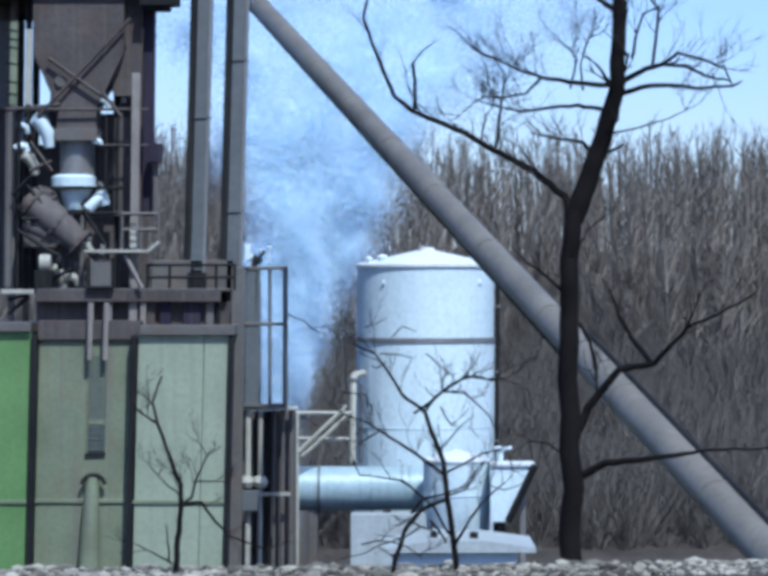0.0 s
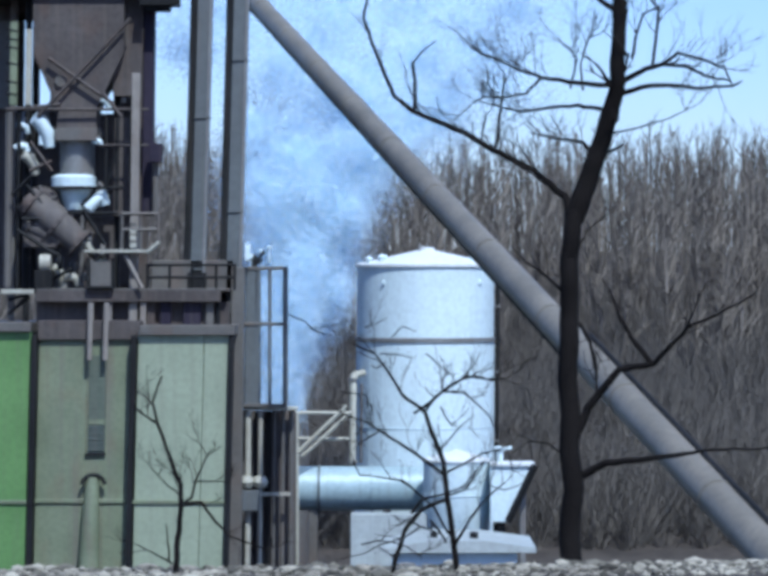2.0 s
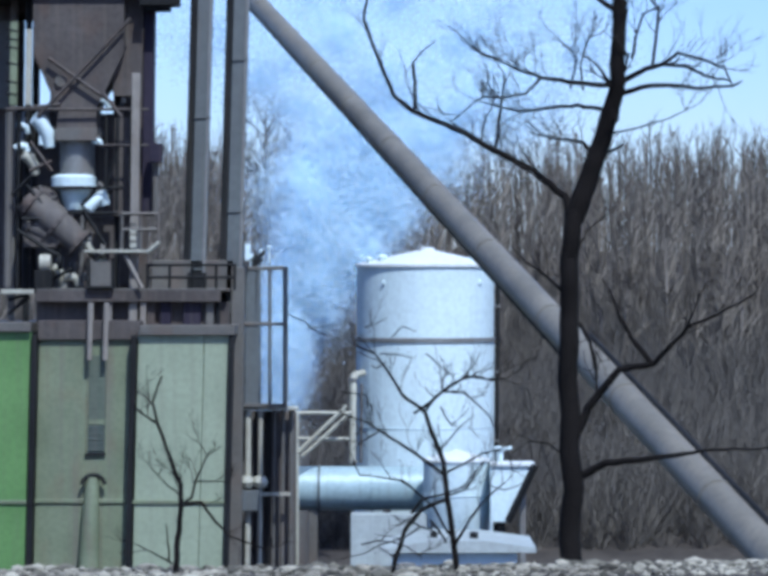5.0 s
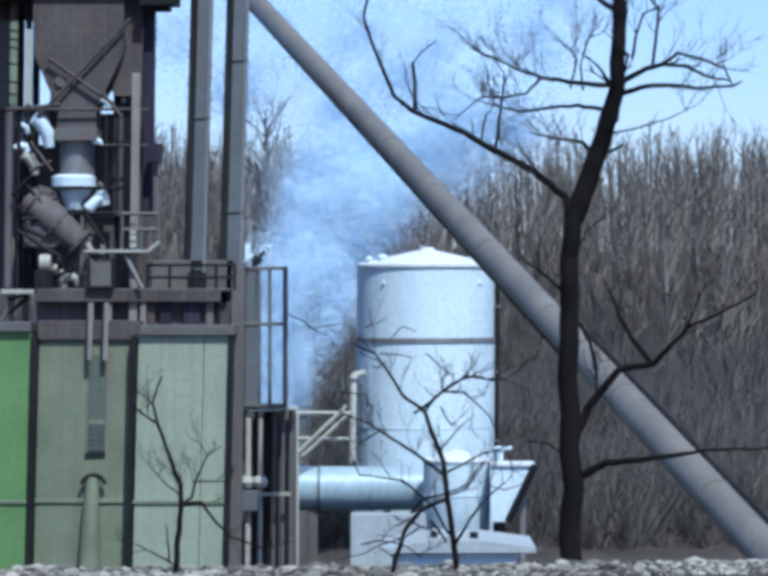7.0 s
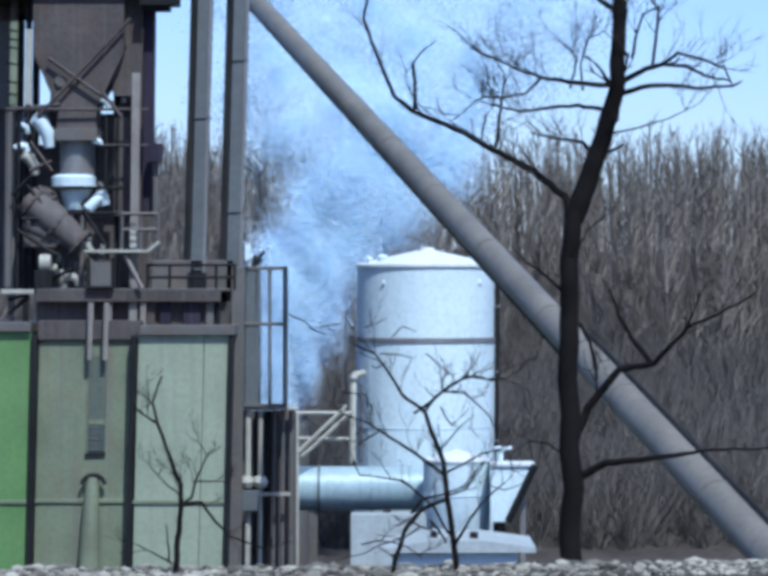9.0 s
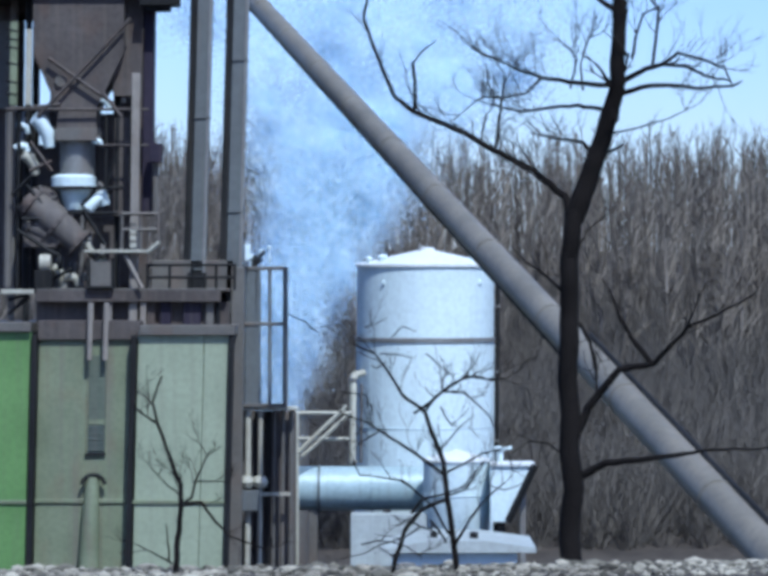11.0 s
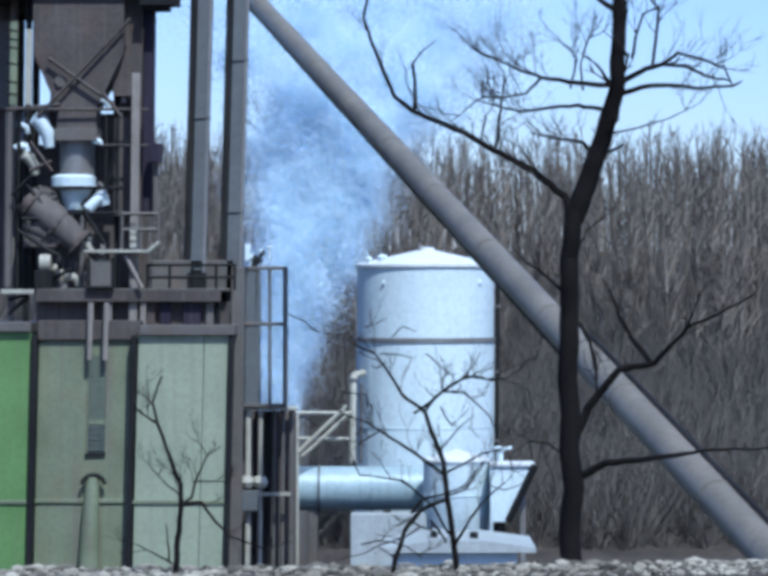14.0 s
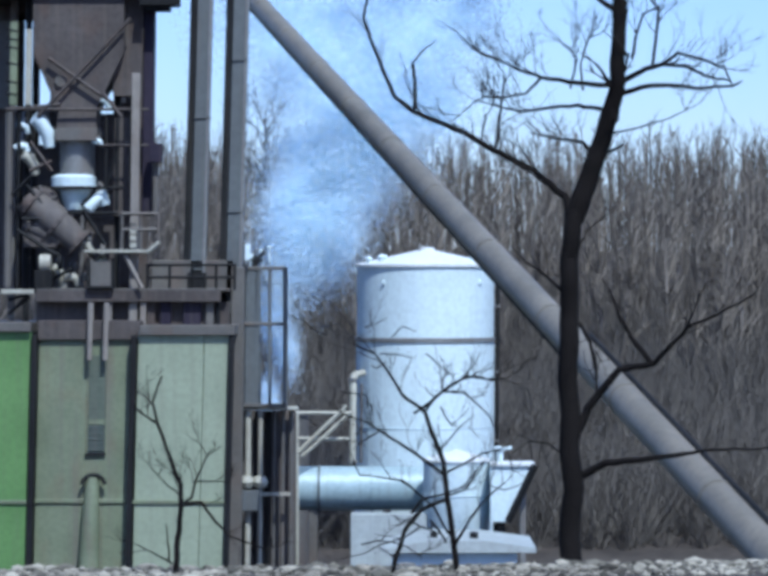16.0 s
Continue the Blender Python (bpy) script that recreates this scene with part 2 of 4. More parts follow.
# ---- duct, small bin, chute, low shed ----
def duct():
    z, r = -5.438, 0.774
    d = thing("horizontal_duct", "pale blue horizontal round steel duct leading to a small bin", "duct", (-0.929, 96, z - r))
    barrel = part("barrel", tube([(-3.097, 96, z), (1.652, 96, z)], r, 32), DUCT_BLUE, d, smooth=True)
    for u in (-3.046, -2.271, -0.413):
        part("flange", tube([(u - 0.035, 96, z), (u + 0.035, 96, z)], r + 0.06, 32), STEEL_BLUE if -2.5 < u < -2.2 else DUCT_BLUE, barrel)
    for u in (-2.478, 0.103):
        part("saddle", box(u - 0.15, u + 0.15, 95.6, 96.4, YARD, z - r * 0.9), STEEL_GREY, d)
    part("top_plate", box(-0.671, 1.342, 95.6, 96.4, -5.008, -4.87), STEEL_BLUE, d)


def small_bin():
    cx, r = 2.494, 1.146
    b = thing("small_bin", "small white round bin with a cone roof", "bin", (cx, 94, YARD))
    part("shell", lathe(cx, 94, [(0.4, -8.038), (r, -6.656), (r, -4.331)], 40), WHITE, b, smooth=True)
    part("roof", lathe(cx, 94, [(r + 0.05, -4.348), (r + 0.05, -4.28), (0.12, -3.977), (0, -3.943)], 40), WHITE_ROOF, b, "bright white cone roof", smooth=True)
    part("ring", lathe(cx, 94, [(r, -5.51), (r + 0.03, -5.51), (r + 0.03, -5.443), (r, -5.443)], 40), WHITE, b)
    for u in (1.702, 3.066, 3.842):
        part("leg", box(u - 0.1, u + 0.1, 93.2, 93.4, YARD, -6.487), STEEL_DARK, b)
    part("vent_pipe", tube([(3.943, 93.6, -5.342), (3.943, 93.6, -3.96)], 0.14, 12), WHITE, b)
    part("vent_cap", lathe(3.943, 93.6, [(0.19, -3.994), (0.24, -3.876), (0, -3.792)], 14), WHITE, b)
    part("vent_bar", bar((3.926, 93.6, -3.936), (4.379, 93.6, -3.869), 0.08), WHITE, b)


def chute():
    c = thing("chute", "white steel chute with a slanting dark edge beside the bin", "chute", (4.267, 93, YARD))
    bm = bmesh.new()
    front = [(3.601, -6.301), (4.301, -6.301), (5.134, -4.468), (5.001, -4.368), (3.601, -4.368)]
    vs = [[bm.verts.new((x, y, z)) for x, z in front] for y in (92.3, 93.8)]
    bm.faces.new(vs[0]), bm.faces.new(vs[1])
    for k in range(5):
        bm.faces.new((vs[0][k], vs[0][(k + 1) % 5], vs[1][(k + 1) % 5], vs[1][k]))
    part("hopper", bm, WHITE, c)
    part("edge_bar", bar((4.181, 92.2, -6.3), (5.107, 92.2, -4.366), 0.18), STEEL_DARK, c, "dark slanting edge bar")
    part("rim", box(3.601, 5.101, 92.2, 93.9, -4.418, -4.334), WHITE_ROOF, c)
    part("lid_knob", lathe(4.984, 92.6, [(0.12, -4.518), (0.12, -4.368), (0, -4.334)], 10), WHITE, c)
    part("post", box(4.634, 4.818, 92.9, 93.3, YARD, -5.018), GALV, c)
    part("foot_frame", box(3.867, 4.101, 92.4, 93.6, YARD, -6.301), STEEL_DARK, c)


def low_shed():
    s = thing("low_shed", "low pale metal shed with a shallow roof below the bin", "shed", (2.303, 88, YARD))
    wall = part("wall", box(0.252, 4.227, 86.5, 90, YARD, -6.681), WHITE, s)
    bm = bmesh.new()
    prof = [(-0.095, -6.665), (1.514, -6.35), (3.17, -6.381), (4.795, -6.586), (4.795, -6.744), (-0.095, -6.76)]
    a = [bm.verts.new((x, 86.2, z)) for x, z in prof]
    b = [bm.verts.new((x, 90.2, z)) for x, z in prof]
    bm.faces.new(a), bm.faces.new(b)
    for k in range(6):
        bm.faces.new((a[k], a[(k + 1) % 6], b[(k + 1) % 6], b[k]))
    roof = part("roof", bm, SHED_SHEET, s, "pale weathered sheet roof")
    for u0, u1 in ((1.483, 1.704), (2.745, 2.997)):
        part("roof_vent", box(u0, u1, 87, 87.6, -6.413, -6.208), STEEL_DARK, roof, "small dark roof vent")
    clad = part("clad_wall", box(-1.141, 1.409, 93.4, 94.2, YARD, -6.134), SHED_SHEET, s, "pale ribbed wall below the duct")
    for k in range(11):
        x = -1.007 + k * 0.24
        part("clad_rib", box(x, x + 0.06, 93.385, 93.4, YARD, -6.168, 0), SHED_SHEET, clad)
    for k in range(9):
        x = 0.442 + k * 0.43
        part("wall_rib", box(x, x + 0.06, 86.45, 86.5, YARD, -6.713, 0), WHITE, wall)


duct(), small_bin(), chute(), low_shed()


# ---- pipe rack and bracing ----
def pipe_rack():
    r = thing("pipe_rack", "rack of cream and grey vertical pipes on a dark frame", "pipe rack", (-3.934, 93, YARD), lean=0.006)
    for x, w, m, z in ((-4.651, 0.108, CREAM, -2.567), (-4.234, 0.083, CREAM, -2.567), (-4.417, 0.05, STEEL_DARK, -2.601), (-3.784, 0.05, STEEL_GREY, -2.534), (-3.484, 0.067, STEEL_GREY, -2.501), (-3.201, 0.083, STEEL_GREY, -2.501)):
        y = 92.7 if m is CREAM else 93.1
        part("pipe", tube([(x, y, YARD), (x, y, z)], w, 10), m, r, smooth=True)
    part("backing", box(-4.085, -3.884, 93.3, 93.5, YARD, -2.601), STEEL_DARK, r)
    part("backing", box(-4.88, -3.05, 93.6, 93.75, YARD, -2.601), BROWN_GREY, r, "brown-grey backing sheet")
    part("top_bar", box(-4.801, -2.967, 92.5, 93.3, -2.534, -2.434), CREAM, r)
    part("cross_bar", box(-4.401, -3.201, 92.4, 92.55, -5.435, -5.318), CREAM, r)
    for x in (-4.676, -4.228):
        part("elbow", lathe(x, 92.5, [(0, -5.198), (0.2, -5.131), (0.27, -4.966), (0.2, -4.783), (0, -4.734)], 14), CREAM, r, smooth=True)
    part("valve_box", box(-4.847, -4.249, 92.3, 92.9, -5.935, -5.238), STEEL_BLUE, r)
    b = thing("brace_frame", "pale steel braces between the pipe rack and the silo", "bracing", (-2.197, 95, YARD))
    for a, c, w in (((-3.133, 95, -2.742), (-1.136, 96, -2.788), 0.09), ((-3.065, 95, -3.628), (-1.239, 96, -3.7), 0.09), ((-3.031, 95, -4.156), (-1.301, 95.5, -2.508), 0.1), ((-2.844, 95, -4.258), (-1.232, 95.5, -2.799), 0.09), ((-3.031, 95, -2.742), (-3.031, 95, -8.481), 0.1)):
        part("brace", bar(a, c, w), CREAM, b)


pipe_rack()


# ---- green bin house ----
def bin_house():
    h = thing("bin_house", "pale green panelled steel bin house with dark columns", "industrial building", (-8.776, 92, YARD), lean=0.026)
    top = 0.18

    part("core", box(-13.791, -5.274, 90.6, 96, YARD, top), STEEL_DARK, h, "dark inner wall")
    # middle panels: the tower's shade is put into their darker green
    panels = ((-13.791, -11.888, 90.0, GREEN), (-11.662, -10.049, 90.35, GREEN_GREY), (-10.049, -8.597, 90.35, GREEN_GREY), (-8.355, -6.193, 90.0, GREEN_PALE), (-6.177, -5.37, 90.0, GREEN_PALE))
    for x0, x1, y, m in panels:
        for z0, z1 in ((YARD, -5.482), (-5.434, top if y < 90.2 else -0.045)):
            part("panel", box(x0, x1, y, y + 0.3, z0, z1, 0.02), m, h)
    for x0, x1 in ((-11.872, -11.678), (-8.589, -8.411), (-5.37, -5.209)):
        part("column", box(x0, x1, 89.85, 90.5, YARD, 0.051, 0.02), STEEL_DARK, h, "dark steel column")
    for x0, x1, y in ((-13.791, -11.88, 89.93), (-11.67, -8.595, 90.28), (-8.405, -5.376, 89.93)):
        part("girt", box(x0, x1, y, y + 0.2, -5.514, -5.385), GREEN_GREY, h)
    part("eave", box(-13.791, -11.888, 89.8, 96, 0.164, 0.471), STEEL_GREY, h)
    part("eave", box(-8.306, -5.177, 89.8, 96, 0.051, 0.374), STEEL_GREY, h)
    part("eave", box(-11.694, -8.306, 90.2, 96, -0.11, 0.519), RUST, h)
    # tall louvre with ledge and the hooded spout below it
    louvre = part("louvre_back", box(-9.968, -9.403, 90.33, 90.4, -3.836, -0.658), DARK_GREEN, h, "dark louvred strip")
    for k in range(18):
        z = -3.788 + k * 0.176
        part("louvre_slat", box(-9.952, -9.42, 90.29, 90.326, z, z + 0.165, 0), GREEN_GREY if k == 5 else GREEN_SHADE if k > 5 else DARK_GREEN, louvre)
    part("ledge", box(-10.049, -9.371, 90.25, 90.4, -3.949, -3.853), STEEL_DARK, h)
    a = [(-9.726 + 0.387 * math.cos(t), 90.1, -4.917 + 0.355 * math.sin(t)) for t in np.linspace(0.1, math.pi - 0.1, 9)]
    part("hood", tube(a, 0.07, 8), STEEL_DARK, h, "dark arched hood")
    part("spout", tube([(-9.758, 90.25, -4.643), (-9.791, 90.2, -5.692), (-9.823, 90.0, YARD + 0.3)], [0.22, 0.28, 0.45], 16), GREEN_GREY, h, smooth=True)
    for x in (-9.952, -9.436):
        part("wall_pipe", tube([(x, 90.0, -0.771), (x, 90.0, 1.116)], 0.09, 10), PALE_STEEL, h)


bin_house()


# ---- tower over the bin house ----
def tower():
    t = thing("process_tower", "rusty steel process tower with braced columns and a walkway", "tower", (-9.795, 93, 0.18), lean=0.012)
    for x0, x1, m, d, z0, z1 in ((-12.888, -12.653, STEEL_GREY, 93.5, 0.125, 12.795), (-12.236, -12.037, STEEL_DARK, 92.5, 0.141, 12.675), (-12.052, -11.885, STEEL_DARK, 93.0, 1.4, 12.735), (-8.537, -8.258, PALE_STEEL, 91.5, 0.157, 8.784), (-8.995, -8.845, PALE_STEEL, 92.5, 7.867, 10.023), (-8.24, -7.9, PURPLE, 92.5, 4.054, 12.675), (-9.218, -9.052, STEEL_DARK, 93, 1.4, 8.735), (-11.229, -11.095, STEEL_GREY, 93.5, 1.399, 4.416), (-12.117, -11.92, CREAM, 91.6, 7.724, 10.269), (-12.662, -12.415, GREEN_GREY, 91.8, 7.738, 10.535)):
        part("column", box(x0, x1, d - 0.12, d + 0.12, z0, z1, 0.02), m, t)
    part("cladding", box(-8.278, -7.88, 92.6, 93.0, 4.041, 12.616), PURPLE, t, "dark violet-grey cladding")
    part("side_plate", box(-9.232, -8.289, 92.2, 92.4, 8.085, 12.652, 0), RUST, t)
    part("side_plate", box(-9.182, -8.702, 92.3, 92.5, 4.049, 7.357, 0), RUST, t)
    # added above the view only to cast shade on the upper rear plates
    part("shade_deck", box(-14.2, -8.3, 91.6, 96, 11.42, 11.56), STEEL_DARK, t, "unseen deck added to shade the tower top")
    part("roof_edge", box(-8.311, -6.99, 91.4, 92.2, 11.065, 11.494), STEEL_DARK, t)
    part("roof_edge", box(-8.146, -7.3, 91.6, 92.2, 10.901, 11.065), STEEL_DARK, t)
    for a, b, w in (((-11.692, 92, 7.339), (-8.608, 92, 10.637), 0.09), ((-11.362, 92, 9.318), (-9.136, 92, 7.751), 0.09), ((-12.434, 92, 7.586), (-10.95, 92, 7.751), 0.09), ((-12.104, 92, 3.546), (-10.95, 92, 2.721), 0.1), ((-11.939, 92, 6.514), (-11.197, 92, 5.525), 0.08),
                    ((-11.939, 92, 5.525), (-11.197, 92, 5.855), 0.08), ((-10.208, 92, 4.37), (-9.548, 92, 5.03), 0.08), ((-11.197, 92, 4.964), (-8.806, 92, 4.964), 0.08), ((-10.125, 92, 4.205), (-9.383, 92, 3.051), 0.09), ((-11.279, 92, 1.814), (-10.455, 92, 2.26), 0.09),
                    ((-8.559, 92, 2.556), (-8.113, 92, 1.567), 0.12), ((-12.599, 92, 0.742), (-11.906, 92, 1.32), 0.1), ((-12.599, 92, 1.204), (-11.906, 92, 1.402), 0.08), ((-9.63, 92, 6.382), (-7.981, 92, 6.382), 0.06), ((-11.939, 92, 4.107), (-8.971, 92, 4.107), 0.07), ((-9.383, 92, 4.948), (-8.971, 92, 6.349), 0.07),
                    ((-12.764, 92, 7.586), (-7.981, 92, 7.586), 0.07), ((-9.548, 92, 8.163), (-8.888, 92, 7.339), 0.09)):
        part("brace", bar((a[0], 91.55, a[2]), (b[0], 91.6, b[2]), w), RUST if a[2] > 5.5 else STEEL_DARK, t)
    # walkway with its beam and handrail
    part("walkway_beam", box(-11.642, -5.475, 91.2, 91.6, 1.138, 1.567), RUST, t)
    part("walkway_deck", box(-11.642, -5.178, 91.2, 94, 1.501, 1.584), STEEL_GREY, t)
    part("lower_beam", box(-12.797, -11.708, 91.2, 91.5, 1.402, 1.551), CREAM, t)
    for z in (2.369, 1.96):
        part("handrail", bar((-7.986, 91.3, z), (-4.975, 91.3, z), 0.07), STEEL_DARK, t)
    for x in (-7.921, -7.184, -6.415, -5.63, -5.008):
        part("rail_post", bar((x, 91.3, 2.369), (x, 91.3, 1.535), 0.07), STEEL_DARK, t)
    for x, w, m in ((-7.807, 0.131, RUST), (-7.315, 0.18, PURPLE), (-6.429, 0.295, PURPLE), (-5.839, 0.131, STEEL_GREY), (-5.56, 0.066, STEEL_DARK)):
        part("deck_support", box(x - w, x + w, 91.45, 91.62, 0.354, 1.469), m, t)
    part("rear_wall", box(-11.675, -5.178, 91.65, 91.8, 0.149, 1.138), RUST, t, "rusty rear plate")
    part("rear_wall", box(-7.981, -5.178, 93.6, 93.8, 1.402, 2.556), STEEL_GREY, t, "grey rear plate")
    part("tread_box", box(-6.662, -6.068, 92.2, 93.2, 1.501, 2.128), STEEL_DARK, t)
    for x in (-9.813, -9.207, -8.06):
        part("hanger", box(x - 0.1, x + 0.1, 91.3, 91.5, 0.158, 1.141), PALE_STEEL, t)
    # service cage
    for a, b in (((-8.773, 92, 4.074), (-7.569, 92, 4.074)), ((-7.569, 92, 4.074), (-7.569, 92, 3.051)), ((-8.773, 92, 4.074), (-8.773, 92, 2.853)), ((-8.146, 92, 4.074), (-8.146, 92, 2.853)), ((-8.773, 92, 3.546), (-7.569, 92, 3.546))):
        part("cage_bar", bar((a[0], 91.0, a[2]), (b[0], 91.0, b[2]), 0.08), STEEL_GREY, t)
    part("cage_floor", box(-9.993, -7.915, 90.8, 92, 2.771, 2.87), CREAM, t)
    part("cage_ramp", bar((-7.853, 90.9, 2.806), (-7.495, 90.9, 3.132), 0.1), CREAM, t)
    part("stair_string", bar((-8.66, 91.0, 2.7), (-8.08, 91.0, 1.6), 0.11), PALE_STEEL, t)
    for z in (2.96, 3.2, 3.42, 3.64):
        part("cage_plate", box(-8.5, -8.28, 90.96, 91.0, z, z + 0.14, 0), CREAM if z < 3.5 else STEEL_GREY, t)
    part("junction_box", box(-7.932, -7.503, 91.6, 92.0, 5.822, 6.448), PURPLE, t, "small dark junction box")
    part("box_conduit", tube([(-7.75, 92, 5.822), (-7.75, 92, 4.041)], 0.1, 8), STEEL_GREY, t)
    for x0, x1, z0, z1 in ((-11.698, -10.013, 1.566, 12.975), (-10.013, -9.502, 1.566, 7.662), (-9.502, -8.242, 1.566, 12.975), (-10.013, -9.502, 8.445, 12.975), (-12.328, -12.09, 1.566, 11.102), (-12.09, -11.698, 7.356, 7.798), (-12.09, -11.698, 9.263, 12.975), (-12.09, -11.698, 1.566, 6.572), (-12.839, -12.635, 1.566, 11.102), (-13.691, -12.328, 1.566, 7.832), (-13.691, -12.328, 10.897, 12.975)):
        part("rear_plate", box(x0, x1, 95.0, 95.2, z0, z1, 0), RUST, t)
    part("pale_plate", box(-13.619, -12.822, 94.5, 94.7, 7.799, 10.848, 0), STEEL_GREY, t)
    for z in (10.279, 9.983, 9.703, 9.161, 8.553, 8.142):
        part("rung", bar((-12.755, 91.7, z), (-12.41, 91.7, z - 0.07), 0.07), STEEL_DARK, t)
    for x, z1, z0, w in ((-12.649, 7.481, 1.649, 0.131), (-12.321, 7.481, 1.649, 0.066), (-10.579, 4.031, 2.881, 0.115), (-10.169, 4.031, 1.649, 0.074), (-9.019, 7.317, 4.196, 0.066), (-9.397, 7.317, 5.017, 0.049), (-11.237, 4.031, 3.046, 0.082)):
        part("riser_pipe", tube([(x, 91.65, z0), (x, 91.65, z1)], w, 8), STEEL_GREY if w > 0.07 else STEEL_DARK, t, smooth=True)

    h = thing("hopper", "rusty brown steel hopper hanging in the tower", "hopper", (-10.29, 92.6, 5.36))
    cx = -10.323
    bm = bmesh.new()
    sec = [(-1.484, 1.616, 12.616), (-1.451, 1.567, 9.482), (-0.66, 0.66, 7.635), (-0.66, 0.66, 6.679)]
    rings = [[bm.verts.new((cx + x, y, z)) for x, y in ((l, 91.8), (r, 91.8), (r, 93.4), (l, 93.4))] for l, r, z in sec]
    for a, b in zip(rings, rings[1:]):
        for k in range(4):
            bm.faces.new((a[k], a[(k + 1) % 4], b[(k + 1) % 4], b[k]))
    bm.faces.new(rings[0]), bm.faces.new(rings[-1])
    part("hopper_body", bm, RUST, h)
    part("collar", box(cx - 0.726, cx + 0.693, 91.7, 93.5, 6.547, 6.976), STEEL_GREY, h)
    part("throat", lathe(cx - 0.066, 92.6, [(0.594, 5.426), (0.594, 6.547)], 24), GALV, h, smooth=True)
    part("valve_body", lathe(cx - 0.165, 92.4, [(0.33, 4.238), (0.561, 4.865), (0.759, 4.964), (0.759, 5.327), (0.594, 5.426)], 20), WHITE, h, "white valve body", smooth=True)
    part("inspection_port", tube([(-10.858, 91.78, 8.559), (-10.848, 91.7, 8.553)], 0.2, 14), STEEL_GREY, h)

    m = thing("blower", "dark rusty drum-shaped blower with a pale motor", "blower", (-11.444, 92, 1.567))
    drum = part("drum", tube([(-11.473, 91.7, 4.444), (-11.585, 92.6, 4.471)], 0.62, 24), STEEL_DARK, m, smooth=True)
    part("drum_cover", tube([(-11.463, 91.62, 4.441), (-11.475, 91.72, 4.444)], [0.4, 0.6], 20), RUST, drum)
    for k in range(5):
        part("drum_spoke", bar((-11.46, 91.6, 4.44), (-11.51 + 0.6 * math.cos(k * 1.257 + 0.4), 91.62, 4.453 + 0.6 * math.sin(k * 1.257 + 0.4)), 0.07), STEEL_GREY, drum)
    for a, b in (((-12.269, 92, 3.546), (-10.983, 92, 2.721)), ((-12.104, 92, 3.909), (-10.867, 92, 3.909)), ((-11.939, 92, 5.03), (-11.115, 92, 4.041)), ((-12.434, 92, 4.7), (-11.774, 92, 5.36))):
        part("stay", bar((a[0], 91.3, a[2]), (b[0], 91.3, b[2]), 0.09), STEEL_DARK, m)
    part("casing", box(-12.071, -10.917, 91.5, 92.8, 2.969, 4.041), RUST, m)
    for x0, z0, x1, z1, w in ((-12.0, 4.6, -10.2, 3.05, 0.56), (-12.0, 3.75, -10.85, 3.15, 0.34)):
        a, b = Vector((x0, 91.7, z0)), Vector((x1, 91.75, z1))
        sloping = part("sloping_duct", tube([a, a.lerp(b, 0.5) + Vector((0, 0, 0.08)), b], [w * 0.85, w, w * 0.8], 12), BROWN_GREY, m, "brown-grey sloping round duct", True)
        for f in (0.08, 0.55, 0.95):
            part("duct_flange", tube([a.lerp(b, f), a.lerp(b, f + 0.04)], w + 0.03, 12), RUST, sloping)
    box_thing = thing("control_box", "grey steel control box in a dark frame on the walkway", "control box", (-9.43, 91.1, 1.6))
    part("box_body", box(-9.78, -9.08, 91.0, 91.25, 1.66, 2.5), STEEL_GREY, box_thing)
    for x in (-9.86, -9.04):
        part("frame_post", box(x - 0.05, x + 0.05, 90.98, 91.2, 1.58, 2.6, 0.01), STEEL_DARK, box_thing)
    part("frame_bar", box(-9.91, -8.99, 90.97, 91.2, 1.585, 1.66, 0.01), STEEL_DARK, box_thing)
    part("motor", tube([(-11.501, 91.4, 2.436), (-11.14, 91.4, 2.436)], 0.3, 16), CREAM, m, "pale motor", smooth=True)
    part("motor_foot", box(-11.675, -11.082, 91.2, 91.8, 1.567, 2.194), STEEL_DARK, m)
    part("pulley", tube([(-10.899, 91.3, 2.467), (-10.768, 91.3, 2.467)], 0.24, 14), STEEL_DARK, m)
    # pale elbows added to stand for sky gaps and sunlit pipes in the tower
    for x, z, r in ((-11.465, 6.97, 0.42), (-12.124, 7.036, 0.2), (-12.173, 6.344, 0.22), (-11.893, 5.85, 0.3), (-10.938, 2.061, 0.3), (-10.477, 1.929, 0.25), (-9.867, 1.979, 0.22), (-9.488, 2.555, 0.2), (-9.356, 7.827, 0.17), (-9.62, 6.509, 0.16), (-9.64, 4.55, 0.42), (-9.949, 2.967, 0.2), (-8.434, 3.297, 0.12)):
        p = thing("bright_patch_elbow", "pale bent pipe standing for bright sky gaps and sunlit pipework", "pipe fitting", (x, 91.9, z - r), group="tower fittings")
        c = Vector((x, 91.9, z))
        turn = 0.9 * math.sin(103 * x + 61 * z)
        a = Vector((math.cos(turn), 0.3, math.sin(turn))) * r
        part("elbow_pipe", tube([c - a * 1.1, c - a * 0.3 + Vector((0, 0, r * 0.25)), c + a * 0.5, c + a * 0.8 + Vector((0, 0, -r * 0.9))], [r * 0.55, r * 0.62, r * 0.6, r * 0.45], 10), WHITE if z > 6.3 or r > 0.4 else CREAM, p, smooth=True)
        part("branch_pipe", tube([(x, 91.9, z), (x - 0.06, 92.8, z + 0.5)], r * 0.45, 8), GALV, p)


tower()


